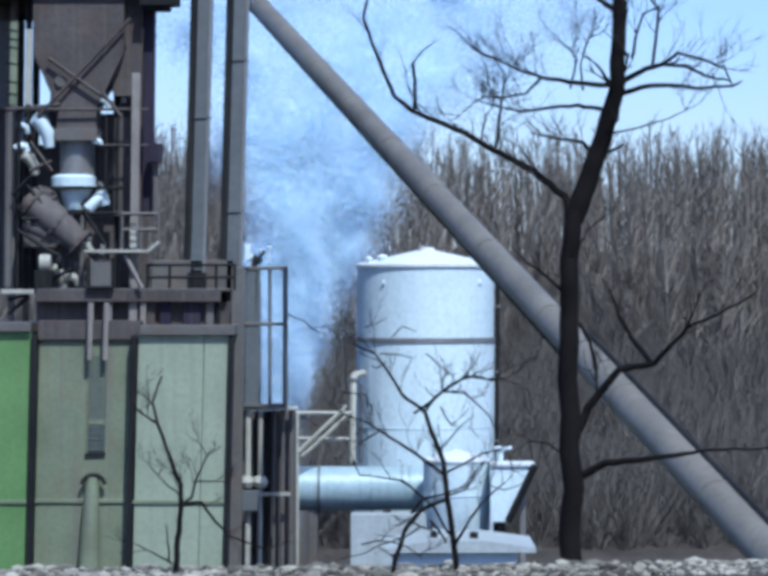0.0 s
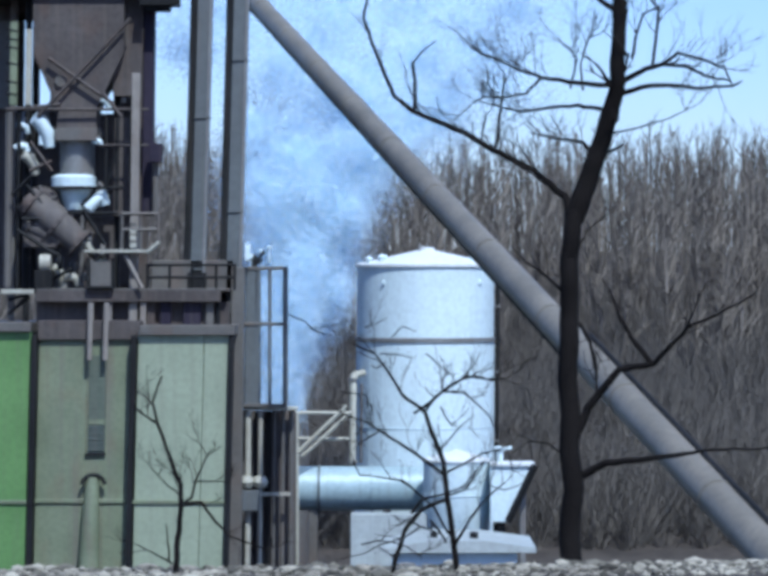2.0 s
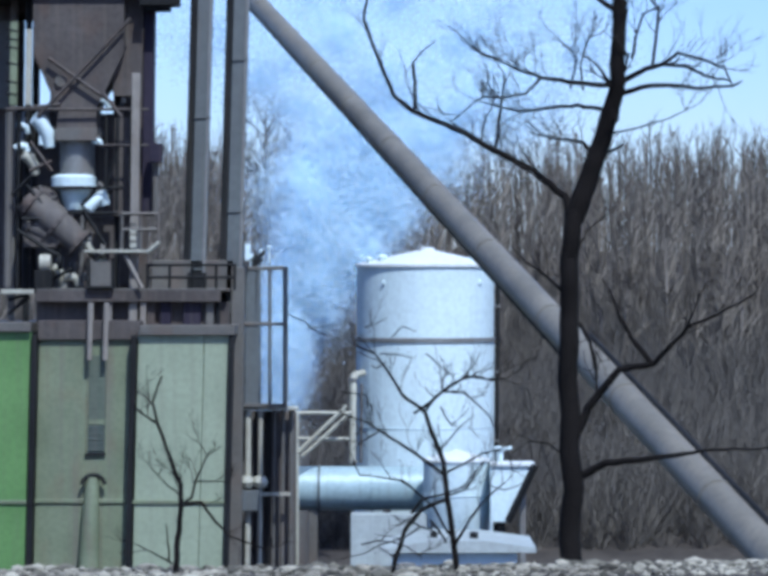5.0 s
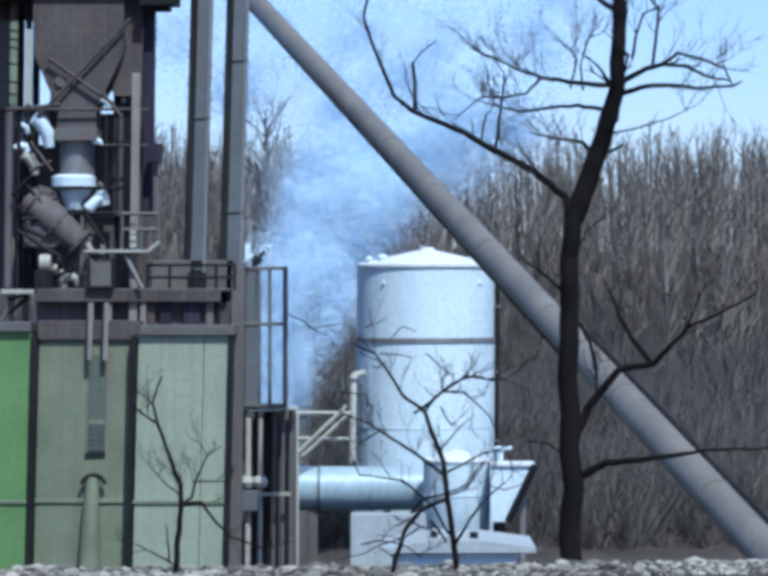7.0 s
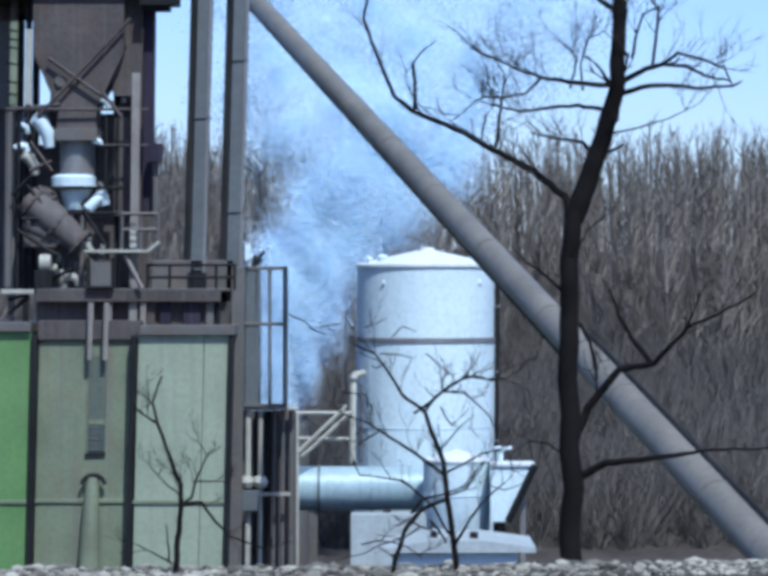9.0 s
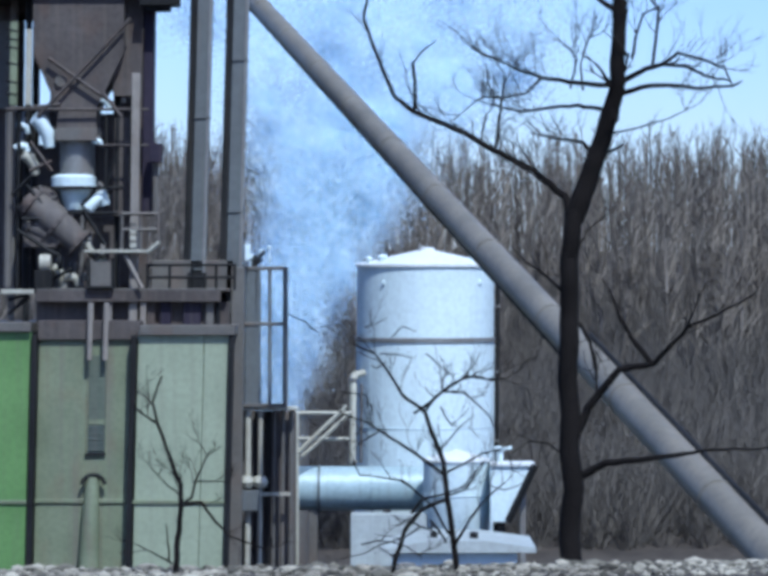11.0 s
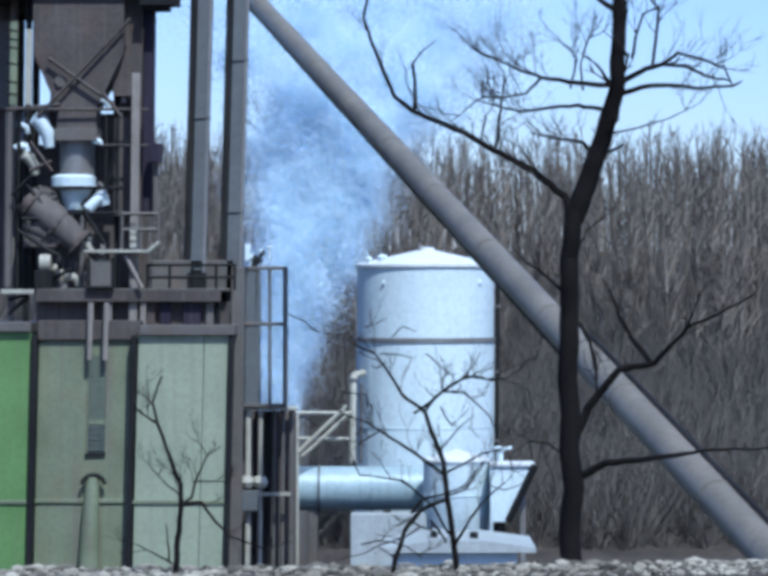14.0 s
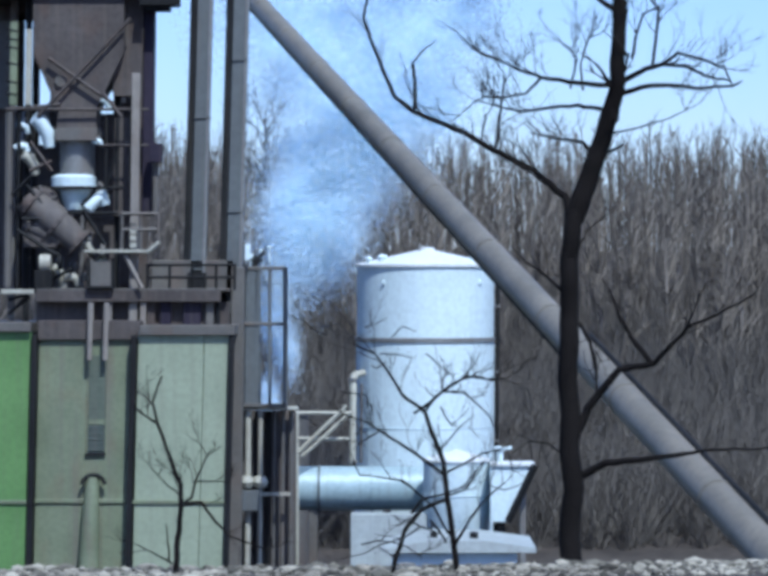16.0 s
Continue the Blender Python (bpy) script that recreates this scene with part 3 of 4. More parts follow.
# ---- elevator legs ----
def legs():
    for x0, x1, z0 in ((-6.74, -5.998, 0.117), (-5.51, -4.751, -8.307)):
        z1 = 13.866
        zp = 7.463
        sh = 0.028 * (zp - z0)
        e = thing("elevator_leg", "tall blue-grey boxed steel elevator leg, its shaded side drawn dark", "elevator leg", ((x0 + x1) / 2, 94, z0), "elevator legs", lean=0.028)
        casing = part("casing", box(x0 - sh + 0.243, x1 - sh, 93.6, 94.4, z0, z1, 0.03), STEEL_BLUE, e)
        # dark-coloured strip puts the shade of the casing's left side into the colour
        part("shade_strip", box(x0 - sh, x0 - sh + 0.24, 93.65, 94.5, z0, z1, 0.02), STEEL_DARK, e, "dark strip standing for the shaded left side")
        part("edge_angle", box(x1 - sh - 0.08, x1 - sh + 0.02, 93.55, 93.6, z0, z1, 0), GALV, e)
        for k in range(int((z1 - z0) / 5.2)):
            z = z0 + 2.1 + k * 5.2
            part("joint_flange", box(x0 - sh + 0.25, x1 - sh + 0.03, 93.54, 94.4, z, z + 0.07, 0), STEEL_BLUE, casing)
    s = thing("support_post", "grey steel post beside the green bin house", "post", (-4.964, 92, YARD), lean=0.012)
    part("shaft", box(-5.178 - 0.1, -4.733 - 0.1, 91.8, 92.2, YARD, 2.309, 0.03), STEEL_GREY, s)
    part("cladding_strip", box(-4.733 - 0.1, -4.32 - 0.1, 92.4, 92.8, -2.424, 2.26, 0.03), STEEL_BLUE, s)
    part("lamp_block", box(-4.832, -4.65, 91.8, 92.1, 2.523, 3.084), WHITE, s, "white block on top")


legs()


# ---- open cage frame beside the legs ----
def open_frame():
    c = thing("open_frame", "tall open blue-grey steel frame on the walkway end", "steel frame", (-4.067, 93, -2.467))
    for x, depths in ((-4.301, (92.4, 94.0)), (-3.867, (92.4,)), (-3.367, (92.4, 94.0))):
        for y in depths:
            part("upright", box(x - 0.06, x + 0.06, y, y + 0.1, -2.467, 2.317), STEEL_BLUE, c)
    for z in (2.267, 0.383, -2.367):
        part("rail", box(-4.901, -3.284, 92.36, 92.48, z - 0.06, z + 0.06), STEEL_GREY, c)
        part("side_rail", box(-3.401, -3.301, 92.48, 94.0, z - 0.05, z + 0.05), STEEL_GREY, c)
    for x, z, w in ((-4.515, 2.662, 0.1), (-4.149, 2.828, 0.09), (-3.884, 2.961, 0.07), (-4.315, 2.43, 0.08)):
        part("lamp_head", lathe(x, 92.6, [(0.03, z - 0.5), (0.03, z - w), (w, z - w * 0.5), (w, z + w * 0.6), (w * 0.5, z + w)], 10), WHITE, c, "small white lamp head")
    for x, z in ((-4.344, 2.727), (-4.046, 2.86), (-4.128, 2.562)):
        part("hook", tube([(-4.46, 92.5, 2.313), (x, 92.5, z)], 0.06, 6), STEEL_DARK, c)


open_frame()


# ---- sloping tube conveyor ----
def tube_conveyor():
    a, b = Vector((-3.908, 100, 11.243)), Vector((6.489, 50, -2.675))
    d = (b - a).normalized()
    e = b + d * 9.6
    s = a - d * 6.5
    c = thing("tube_conveyor", "long grey round tube conveyor sloping down over the yard", "conveyor", (e.x, e.y, e.z))
    r = 0.355
    shell = part("tube_shell", tube([s, e], r, 28), TUBE_GREY, c, smooth=True)
    under = d.cross(Vector((0.1, 1, 0)))
    under = under.normalized() * (-1 if under.z > 0 else 1)
    # channel along the lower outline; its dark colour also draws the tube's shaded edge
    part("under_channel_shade", bar(s + under * (r - 0.025), a.lerp(b, 0.8) + under * (r - 0.025), 0.13), STEEL_DARK, c, "dark channel under the tube that also stands for its shaded edge")
    length = (e - s).length
    for k in range(int(length / 6.1)):
        p = s + d * (3.2 + k * 6.1)
        part("tube_flange", tube([p, p + d * 0.09], r + 0.018, 28), TUBE_GREY, shell)
    part("ridge_pipe", tube([a.lerp(b, 0.79) - under * (r + 0.03), e - under * (r + 0.03)], 0.075, 8), STEEL_DARK, c)
    part("tail_foot", box(e.x - 0.5, e.x + 0.5, e.y - 0.5, e.y + 0.5, e.z - 1.6, e.z - 0.1), STEEL_GREY, c)
    part("head_box", box(s.x - 0.6, s.x + 0.6, s.y - 0.6, s.y + 0.6, s.z - 0.5, s.z + 1.0), STEEL_GREY, c)


tube_conveyor()


# ---- trees ----
def twig(bm, rng, p, d, length, r, depth, spread=0.7, sides=4, up=0.15):
    """A bent shoot that forks into thinner ones."""
    pts, q, steps = [p], p.copy(), 4
    dirn = d.normalized()
    for _ in range(steps):
        dirn = (dirn + Vector((rng.uniform(-0.3, 0.3), rng.uniform(-0.3, 0.3), rng.uniform(-0.22, 0.22) + up * 0.5))).normalized()
        q = q + dirn * length / steps
        pts.append(q.copy())
    tube(pts, [r * (1 - 0.17 * i) for i in range(steps + 1)], sides, bm, caps=False)
    if depth > 0:
        for k in range(rng.randint(2, 4)):
            i = rng.randint(1, steps)
            nd = (dirn + Vector((rng.uniform(-1, 1), rng.uniform(-1, 1), rng.uniform(-0.6, 1.0))) * spread).normalized()
            twig(bm, rng, pts[i], nd, length * rng.uniform(0.45, 0.75), r * 0.55, depth - 1, spread, sides, up)


def limbed_tree(name, label, base, limbs, seed, shoots, material_limb=BARK):
    """limbs: (name, [(x, y, z)...], thick start, thick end, number of shoots)."""
    rng = random.Random(seed)
    t = thing(name, label, "tree", base)
    fine_twigs = bmesh.new()
    for lname, pts, r0, r1, count in limbs:
        pts = [Vector(p) for p in pts]
        fine = []
        for a, b in zip(pts, pts[1:]):
            for k in range(4):
                q = a.lerp(b, k / 4)
                j = (a - b).length * 0.02
                fine.append(q + Vector((rng.uniform(-j, j), rng.uniform(-j, j) * 3, rng.uniform(-j, j))))
        fine.append(pts[-1])
        nn = len(fine) - 1
        part(lname, tube(fine, [r0 + (r1 - r0) * i / nn for i in range(nn + 1)], 10 if r0 > 0.05 else 6), material_limb, t, smooth=True)
        for _ in range(round(count * 1.9)):
            i = rng.randint(max(1, nn // 4), nn)
            d = fine[i] - fine[i - 1]
            d = d.normalized() + Vector((rng.uniform(-1, 1), rng.uniform(-1, 1), rng.uniform(-0.3, 1.0)))
            twig(fine_twigs, rng, fine[i], d, shoots * rng.uniform(0.5, 1.15), max(0.007, r1 * 0.45), 2)
    tagged(part("crown", fine_twigs, TWIG, t), kind="stuff")
    return t


def near_tree():
    limbs = [
        ("trunk", [(2.465, 36, -2.349), (2.478, 36, -1.059), (2.446, 36, 0.877), (2.426, 36, 1.781), (2.504, 36, 2.62)], 0.145, 0.115, 0),
        ("limb", [(2.491, 36, 2.49), (2.736, 36, 3.168), (2.934, 35.9, 3.775), (3.067, 35.8, 4.282), (3.067, 35.8, 5.373), (3.106, 35.8, 6.207)], 0.145, 0.075, 3),
        ("limb", [(2.446, 36, 2.555), (2.401, 36.1, 2.816), (1.991, 36.3, 3.149), (1.417, 36.6, 3.476), (0.963, 36.8, 3.75), (0.371, 37, 4.001)], 0.06, 0.032, 5),
        ("limb", [(0.405, 37, 3.988), (0.14, 37.1, 4.213), (-0.06, 37.2, 4.654), (-0.282, 37.4, 5.274), (-0.195, 37.5, 5.754)], 0.032, 0.02, 1),
        ("limb", [(0.418, 37, 3.974), (0.423, 36.9, 4.398), (0.384, 36.9, 4.629)], 0.026, 0.022, 0),
        ("limb", [(0.384, 36.9, 4.629), (0.515, 36.8, 4.786), (0.697, 36.7, 4.929)], 0.014, 0.008, 0),
        ("limb", [(3.067, 35.8, 4.25), (2.52, 35.5, 4.273), (2.025, 35.2, 4.313), (1.731, 35, 4.398), (1.534, 34.8, 4.469), (1.095, 34.7, 4.648)], 0.036, 0.008, 8),
        ("limb", [(2.025, 35.2, 4.313), (1.831, 35.1, 4.104), (1.543, 35, 4.047), (1.23, 35, 4.034), (0.885, 35, 3.752)], 0.02, 0.007, 4),
        ("limb", [(2.934, 35.9, 3.936), (2.569, 36.2, 4.02), (2.127, 36.4, 3.988), (1.811, 36.6, 3.962), (1.491, 36.8, 4.06), (1.263, 36.9, 4.133)], 0.03, 0.008, 5),
        ("limb", [(2.781, 36, 3.297), (2.634, 36.2, 3.534), (2.257, 36.4, 3.596), (1.937, 36.5, 3.68)], 0.035, 0.008, 4),
        ("limb", [(1.502, 36.6, 3.476), (1.544, 36.5, 3.877), (1.596, 36.5, 4.269), (1.609, 36.5, 4.466)], 0.022, 0.01, 3),
        ("limb", [(3.119, 35.8, 4.314), (3.411, 35.5, 4.451), (3.623, 35.4, 4.506), (3.898, 35.3, 4.466), (4.139, 35.2, 4.332), (4.454, 35.2, 4.269)], 0.04, 0.012, 4),
        ("limb", [(3.119, 35.8, 4.154), (3.426, 36, 4.259), (3.867, 36.2, 4.28), (4.138, 36.3, 4.255), (4.639, 36.4, 4.288), (4.769, 36.4, 4.36)], 0.038, 0.012, 1),
        ("limb", [(3.623, 35.4, 4.506), (3.803, 35.3, 4.637), (4.139, 35.2, 4.54), (4.391, 35.2, 4.427), (4.486, 35.2, 4.206)], 0.022, 0.012, 2),
        ("limb", [(3.487, 35.5, 4.483), (3.548, 35.6, 4.905), (3.59, 35.7, 5.235), (3.504, 35.8, 5.373), (3.452, 35.8, 5.501)], 0.022, 0.014, 3),
        ("limb", [(3.247, 35.8, 4.603), (3.32, 35.9, 4.933), (3.407, 36, 5.201), (3.62, 36, 5.317)], 0.022, 0.01, 2),
        ("limb", [(3.054, 35.8, 5.219), (2.822, 35.7, 5.363), (2.591, 35.6, 5.544)], 0.04, 0.025, 1),
        ("limb", [(2.966, 35.9, 3.614), (3.348, 36.2, 3.715), (3.823, 36.4, 3.871), (4.226, 36.5, 4.073)], 0.014, 0.005, 2),
        ("limb", [(2.91, 36, 3.381), (3.048, 36.1, 3.431), (3.173, 36.2, 3.508)], 0.03, 0.014, 0),
        ("limb", [(2.424, 35.5, 4.196), (2.493, 35.3, 4.561), (2.404, 35.2, 4.679), (2.114, 35.1, 4.922)], 0.016, 0.006, 3),
        ("limb", [(2.583, 35.5, 4.164), (2.566, 35.7, 4.531), (2.669, 35.8, 4.86), (2.934, 35.9, 4.998)], 0.016, 0.006, 3),
        ("limb", [(2.542, 36, -0.316), (2.684, 36, 0.006), (2.902, 35.9, 0.3), (3.067, 35.8, 0.528), (3.516, 35.6, 0.617)], 0.06, 0.042, 1),
        ("limb", [(3.484, 35.6, 0.617), (3.238, 35.7, 0.947), (3.067, 35.8, 1.266), (2.966, 35.9, 1.587)], 0.042, 0.016, 2),
        ("limb", [(3.516, 35.6, 0.617), (3.718, 35.4, 0.858), (3.961, 35.3, 1.113), (4.328, 35.2, 1.272), (4.77, 35.2, 1.524)], 0.036, 0.012, 3),
        ("limb", [(3.866, 35.3, 1.018), (3.981, 35.2, 1.272), (4.063, 35.2, 1.493)], 0.02, 0.01, 1),
        ("limb", [(2.62, 36, -0.852), (2.926, 35.8, -0.691), (3.356, 35.6, -0.633), (3.909, 35.4, -0.545)], 0.058, 0.03, 0),
        ("limb", [(3.909, 35.4, -0.545), (4.151, 35.3, -0.501), (4.518, 35.2, -0.476), (5.119, 35, -0.445)], 0.024, 0.012, 0),
        ("limb", [(2.329, 36, 1.587), (2.115, 36.2, 1.782), (1.861, 36.3, 1.977), (1.67, 36.4, 2.174)], 0.026, 0.008, 3),
        ("limb", [(2.588, 36, 1.135), (2.709, 35.9, 0.879), (2.773, 35.9, 0.622), (2.793, 35.9, 0.397)], 0.028, 0.02, 1),
        ("limb", [(2.362, 36, -0.607), (2.174, 36.1, -0.451), (1.921, 36.2, -0.424), (1.661, 36.2, -0.619)], 0.014, 0.006, 1),
        ("limb", [(2.491, 36, 2.039), (2.669, 35.8, 2.357), (2.918, 35.7, 2.547)], 0.012, 0.005, 2),
    ]
    limbed_tree("tree", "dark bare leafless tree with a forked trunk on the bank", (2.465, 36, -2.349), limbs, 3, 0.55)


def saplings():
    limbs = [
        ("stem", [(0.902, 34, -2.13), (0.878, 34, -1.581), (0.78, 34, -0.911), (0.737, 34, -0.576), (0.585, 34, -0.18), (0.512, 34, 0.052)], 0.042, 0.026, 1),
        ("limb", [(0.512, 34, 0.052), (0.22, 34.1, 0.274), (0.037, 34.2, 0.576), (-0.116, 34.2, 0.779), (-0.363, 34.3, 0.875)], 0.024, 0.01, 4),
        ("limb", [(0.5, 34, 0.064), (0.642, 33.8, 0.255), (0.822, 33.7, 0.41), (1.03, 33.6, 0.516), (1.361, 33.6, 0.456)], 0.022, 0.008, 5),
        ("limb", [(0.737, 34, -0.716), (0.405, 34.2, -0.466), (-0.055, 34.4, -0.2), (-0.241, 34.5, -0.082), (-0.489, 34.5, -0.008)], 0.024, 0.008, 4),
        ("limb", [(-0.055, 34.4, -0.2), (-0.24, 34.3, -0.306), (-0.393, 34.3, -0.429)], 0.012, 0.006, 1),
        ("limb", [(0.768, 34, -0.698), (1.009, 33.9, -0.569), (1.218, 33.8, -0.442), (1.43, 33.8, -0.399)], 0.016, 0.008, 1),
        ("limb", [(0.804, 34, -1.459), (0.614, 33.9, -1.116), (0.218, 33.8, -0.775), (-0.296, 33.7, -0.707), (-0.387, 33.7, -0.526)], 0.018, 0.008, 2),
        ("limb", [(0.859, 34, -1.642), (1.069, 33.9, -1.268), (1.309, 33.8, -0.957), (1.46, 33.8, -0.835)], 0.022, 0.008, 2),
        ("limb", [(0.768, 34, -1.033), (0.462, 33.9, -1.147), (0.249, 33.9, -1.42), (0.127, 33.8, -1.805), (0.097, 33.8, -2.047)], 0.026, 0.03, 1),
        ("limb", [(0.78, 34, -0.984), (1.015, 34.1, -0.918), (1.198, 34.1, -0.674), (1.259, 34.1, -0.551)], 0.016, 0.006, 2),
        ("limb", [(0.463, 34, -1.368), (0.219, 34, -1.52), (-0.055, 34, -1.593), (-0.238, 34, -1.703)], 0.012, 0.006, 1),
        ("limb", [(0.371, 33.9, 0.038), (0.583, 33.9, 0.19), (0.735, 33.9, 0.312), (0.978, 33.9, 0.312), (1.1, 33.9, 0.22), (1.313, 33.9, 0.008), (1.41, 33.9, -0.235)], 0.018, 0.007, 2),
        ("limb", [(0.731, 33.7, 0.319), (0.942, 33.7, 0.47), (1.124, 33.7, 0.513), (1.317, 33.7, 0.47), (1.51, 33.7, 0.488)], 0.016, 0.007, 2),
        ("limb", [(0.337, 33.6, -1.171), (0.47, 33.6, -1.002), (0.729, 33.6, -0.93), (0.97, 33.6, -0.846), (1.157, 33.6, -0.611)], 0.02, 0.008, 2),
        ("limb", [(0.269, 34.1, -1.298), (0.514, 34.1, -1.396), (0.746, 34.1, -1.481)], 0.014, 0.008, 0),
        ("limb", [(0.575, 34.1, -1.298), (0.679, 34.1, -1.408), (0.783, 34.1, -1.579)], 0.016, 0.014, 0),
        ("limb", [(0.527, 34.2, 0.778), (0.711, 34.2, 0.619), (0.865, 34.2, 0.496), (0.907, 34.2, 0.386)], 0.009, 0.005, 0),
        ("limb", [(0.709, 34.1, 0.108), (0.795, 34.1, -0.051), (0.868, 34.1, -0.136)], 0.013, 0.006, 1),
        ("limb", [(0.746, 34.1, -0.381), (0.941, 34.1, -0.136), (1.113, 34.1, -0.002)], 0.011, 0.005, 0),
        ("limb", [(0.012, 34.2, 0.668), (-0.086, 34.2, 0.594), (-0.166, 34.2, 0.631)], 0.011, 0.006, 0),
        ("limb", [(-0.055, 34.2, 0.778), (0.159, 34.2, 0.766), (0.356, 34.2, 0.729)], 0.01, 0.005, 0),
        ("limb", [(-0.245, 34.2, 1.11), (-0.086, 34.2, 1.159), (0.037, 34.2, 1.232)], 0.008, 0.005, 0),
        ("limb", [(0.098, 34.2, 0.987), (0.233, 34.2, 1.122), (0.405, 34.2, 1.06)], 0.009, 0.005, 0),
        ("limb", [(-0.517, 34.3, 0.296), (-0.24, 34.3, 0.259), (-0.148, 34.3, 0.081), (-0.123, 34.3, -0.085)], 0.009, 0.005, 0),
        ("limb", [(-0.279, 33.8, -1.575), (-0.097, 33.8, -1.527), (0.097, 33.8, -1.539), (0.309, 33.8, -1.612), (0.473, 33.8, -1.733)], 0.012, 0.006, 1),
        ("limb", [(1.313, 33.9, -0.855), (1.495, 33.9, -0.904), (1.629, 33.9, -0.867), (1.811, 33.9, -0.782)], 0.009, 0.005, 0),
        ("limb", [(-1.227, 34.4, 1.279), (-1.011, 34.4, 1.187), (-0.857, 34.4, 1.057), (-0.715, 34.4, 1.008)], 0.008, 0.005, 0),
        ("limb", [(-0.549, 34.4, 1.156), (-0.796, 34.4, 1.107), (-1.011, 34.4, 1.082)], 0.007, 0.004, 0),
    ]
    limbed_tree("sapling", "thin dark bare sapling with spreading twigs on the bank", (0.902, 34, -2.13), limbs, 8, 0.5)
    limbs = [
        ("stem", [(-2.596, 34, -2.13), (-2.572, 34, -1.642), (-2.523, 34, -1.155), (-2.535, 34, -0.85), (-2.675, 34, -0.484), (-2.816, 34, -0.088), (-2.877, 34, 0.186), (-2.767, 34, 0.503)], 0.042, 0.012, 3),
        ("limb", [(-2.816, 34, -0.088), (-2.989, 34.1, 0.011), (-3.151, 34.2, 0.147)], 0.018, 0.008, 2),
        ("limb", [(-2.499, 34, -1.081), (-2.389, 34, -1.002), (-2.352, 34, -0.819), (-2.249, 34, -0.576), (-2.157, 34, -0.411)], 0.02, 0.008, 2),
        ("limb", [(-2.365, 34, -0.813), (-2.103, 34.1, -0.808), (-1.925, 34.2, -0.834)], 0.012, 0.006, 1),
        ("limb", [(-2.486, 34, -1.094), (-2.279, 34, -1.063), (-2.09, 33.9, -1.298), (-1.908, 33.9, -1.481), (-1.478, 33.8, -1.635)], 0.026, 0.01, 2),
        ("limb", [(-2.547, 34, -0.972), (-2.744, 34.1, -0.827), (-2.909, 34.1, -0.643)], 0.012, 0.005, 1),
        ("limb", [(-2.633, 34, -1.825), (-2.889, 34, -1.691), (-3.132, 34, -1.569)], 0.014, 0.006, 1),
        ("limb", [(-2.675, 34, -1.825), (-2.694, 34, -1.459), (-2.718, 34, -1.337)], 0.014, 0.006, 0),
    ]
    limbed_tree("sapling", "slender dark bare sapling leaning on the bank", (-2.596, 34, -2.13), limbs, 11, 0.35)


near_tree(), saplings()


def woods():
    """Bare trees on the hill behind the yard, too many to count."""
    rng = random.Random(5)
    bm_v, bm_f = [], []

    def spike(a, b, r0, r1):
        d = (b - a).normalized()
        s = d.cross(Vector((0, 1, 0.1))).normalized()
        u = d.cross(s)
        n = len(bm_v)
        for p, r in ((a, r0), (b, r1)):
            for k in range(3):
                an = 2.094 * k
                bm_v.append(p + r * (math.cos(an) * s + math.sin(an) * u))
        for k in range(3):
            bm_f.append((n + k, n + (k + 1) % 3, n + 3 + (k + 1) % 3, n + 3 + k))

    for i in range(1450):
        y = 160 + 140 * rng.random() ** 0.85
        x = rng.uniform(-1, 1) * (y * 0.22 + 4)
        z = height(x, y)
        h = rng.uniform(8.0, 13.5)
        lean = Vector((rng.uniform(-0.09, 0.09), rng.uniform(-0.06, 0.06), 1))
        p, top = Vector((x, y, z - 0.3)), Vector((x, y, z)) + lean * h
        r = rng.uniform(0.06, 0.2)
        mid = p.lerp(top, 0.5) + Vector((rng.uniform(-0.35, 0.35), 0, 0))
        spike(p, mid, r, r * 0.7), spike(mid, top, r * 0.7, 0.02)
        for k in range(29):
            s = rng.uniform(0.15, 0.97)
            q = p.lerp(mid, s * 2) if s < 0.5 else mid.lerp(top, s * 2 - 1)
            ln = rng.uniform(0.9, 3.2) * (1.25 - 0.75 * s)
            dv = Vector((rng.uniform(-1, 1), rng.uniform(-1, 1), rng.uniform(0.7, 2.6))).normalized()
            e = q + dv * ln
            spike(q, e, rng.uniform(0.02, 0.05), 0.014)
            for _ in range(2):
                g = q.lerp(e, rng.uniform(0.4, 0.9))
                spike(g, g + (dv + Vector((rng.uniform(-0.8, 0.8), rng.uniform(-0.8, 0.8), rng.uniform(0, 0.9)))).normalized() * ln * 0.45, 0.018, 0.01)
    me = bpy.data.meshes.new("woods")
    me.from_pydata([v[:] for v in bm_v], [], bm_f)
    me.materials.append(WOODS)
    tagged(new("woods", me), "dense grey-brown leafless trees covering the hillside", "woods", kind="stuff")
    bm_v.clear(), bm_f.clear()
    for i in range(6000):  # fine brush under the trees
        y = 121 + 92 * rng.random() ** 1.1
        x = rng.uniform(-1, 1) * (y * 0.16 + 3)
        p = Vector((x, y, height(x, y) - 0.1))
        tall = 1.0 + 0.35 * noise.noise(Vector((x * 0.12, y * 0.12, 4)))
        for k in range(11):
            dv = Vector((rng.uniform(-1, 1), rng.uniform(-1, 1), rng.uniform(0.7, 2.4))).normalized()
            spike(p, p + dv * rng.uniform(1.3, 3.6) * tall, 0.024, 0.012)
    me = bpy.data.meshes.new("brush")
    me.from_pydata([v[:] for v in bm_v], [], bm_f)
    me.materials.append(BRUSH)
    tagged(new("brush", me), "dark tangled leafless brush at the foot of the hill", "brush", kind="stuff")


woods()


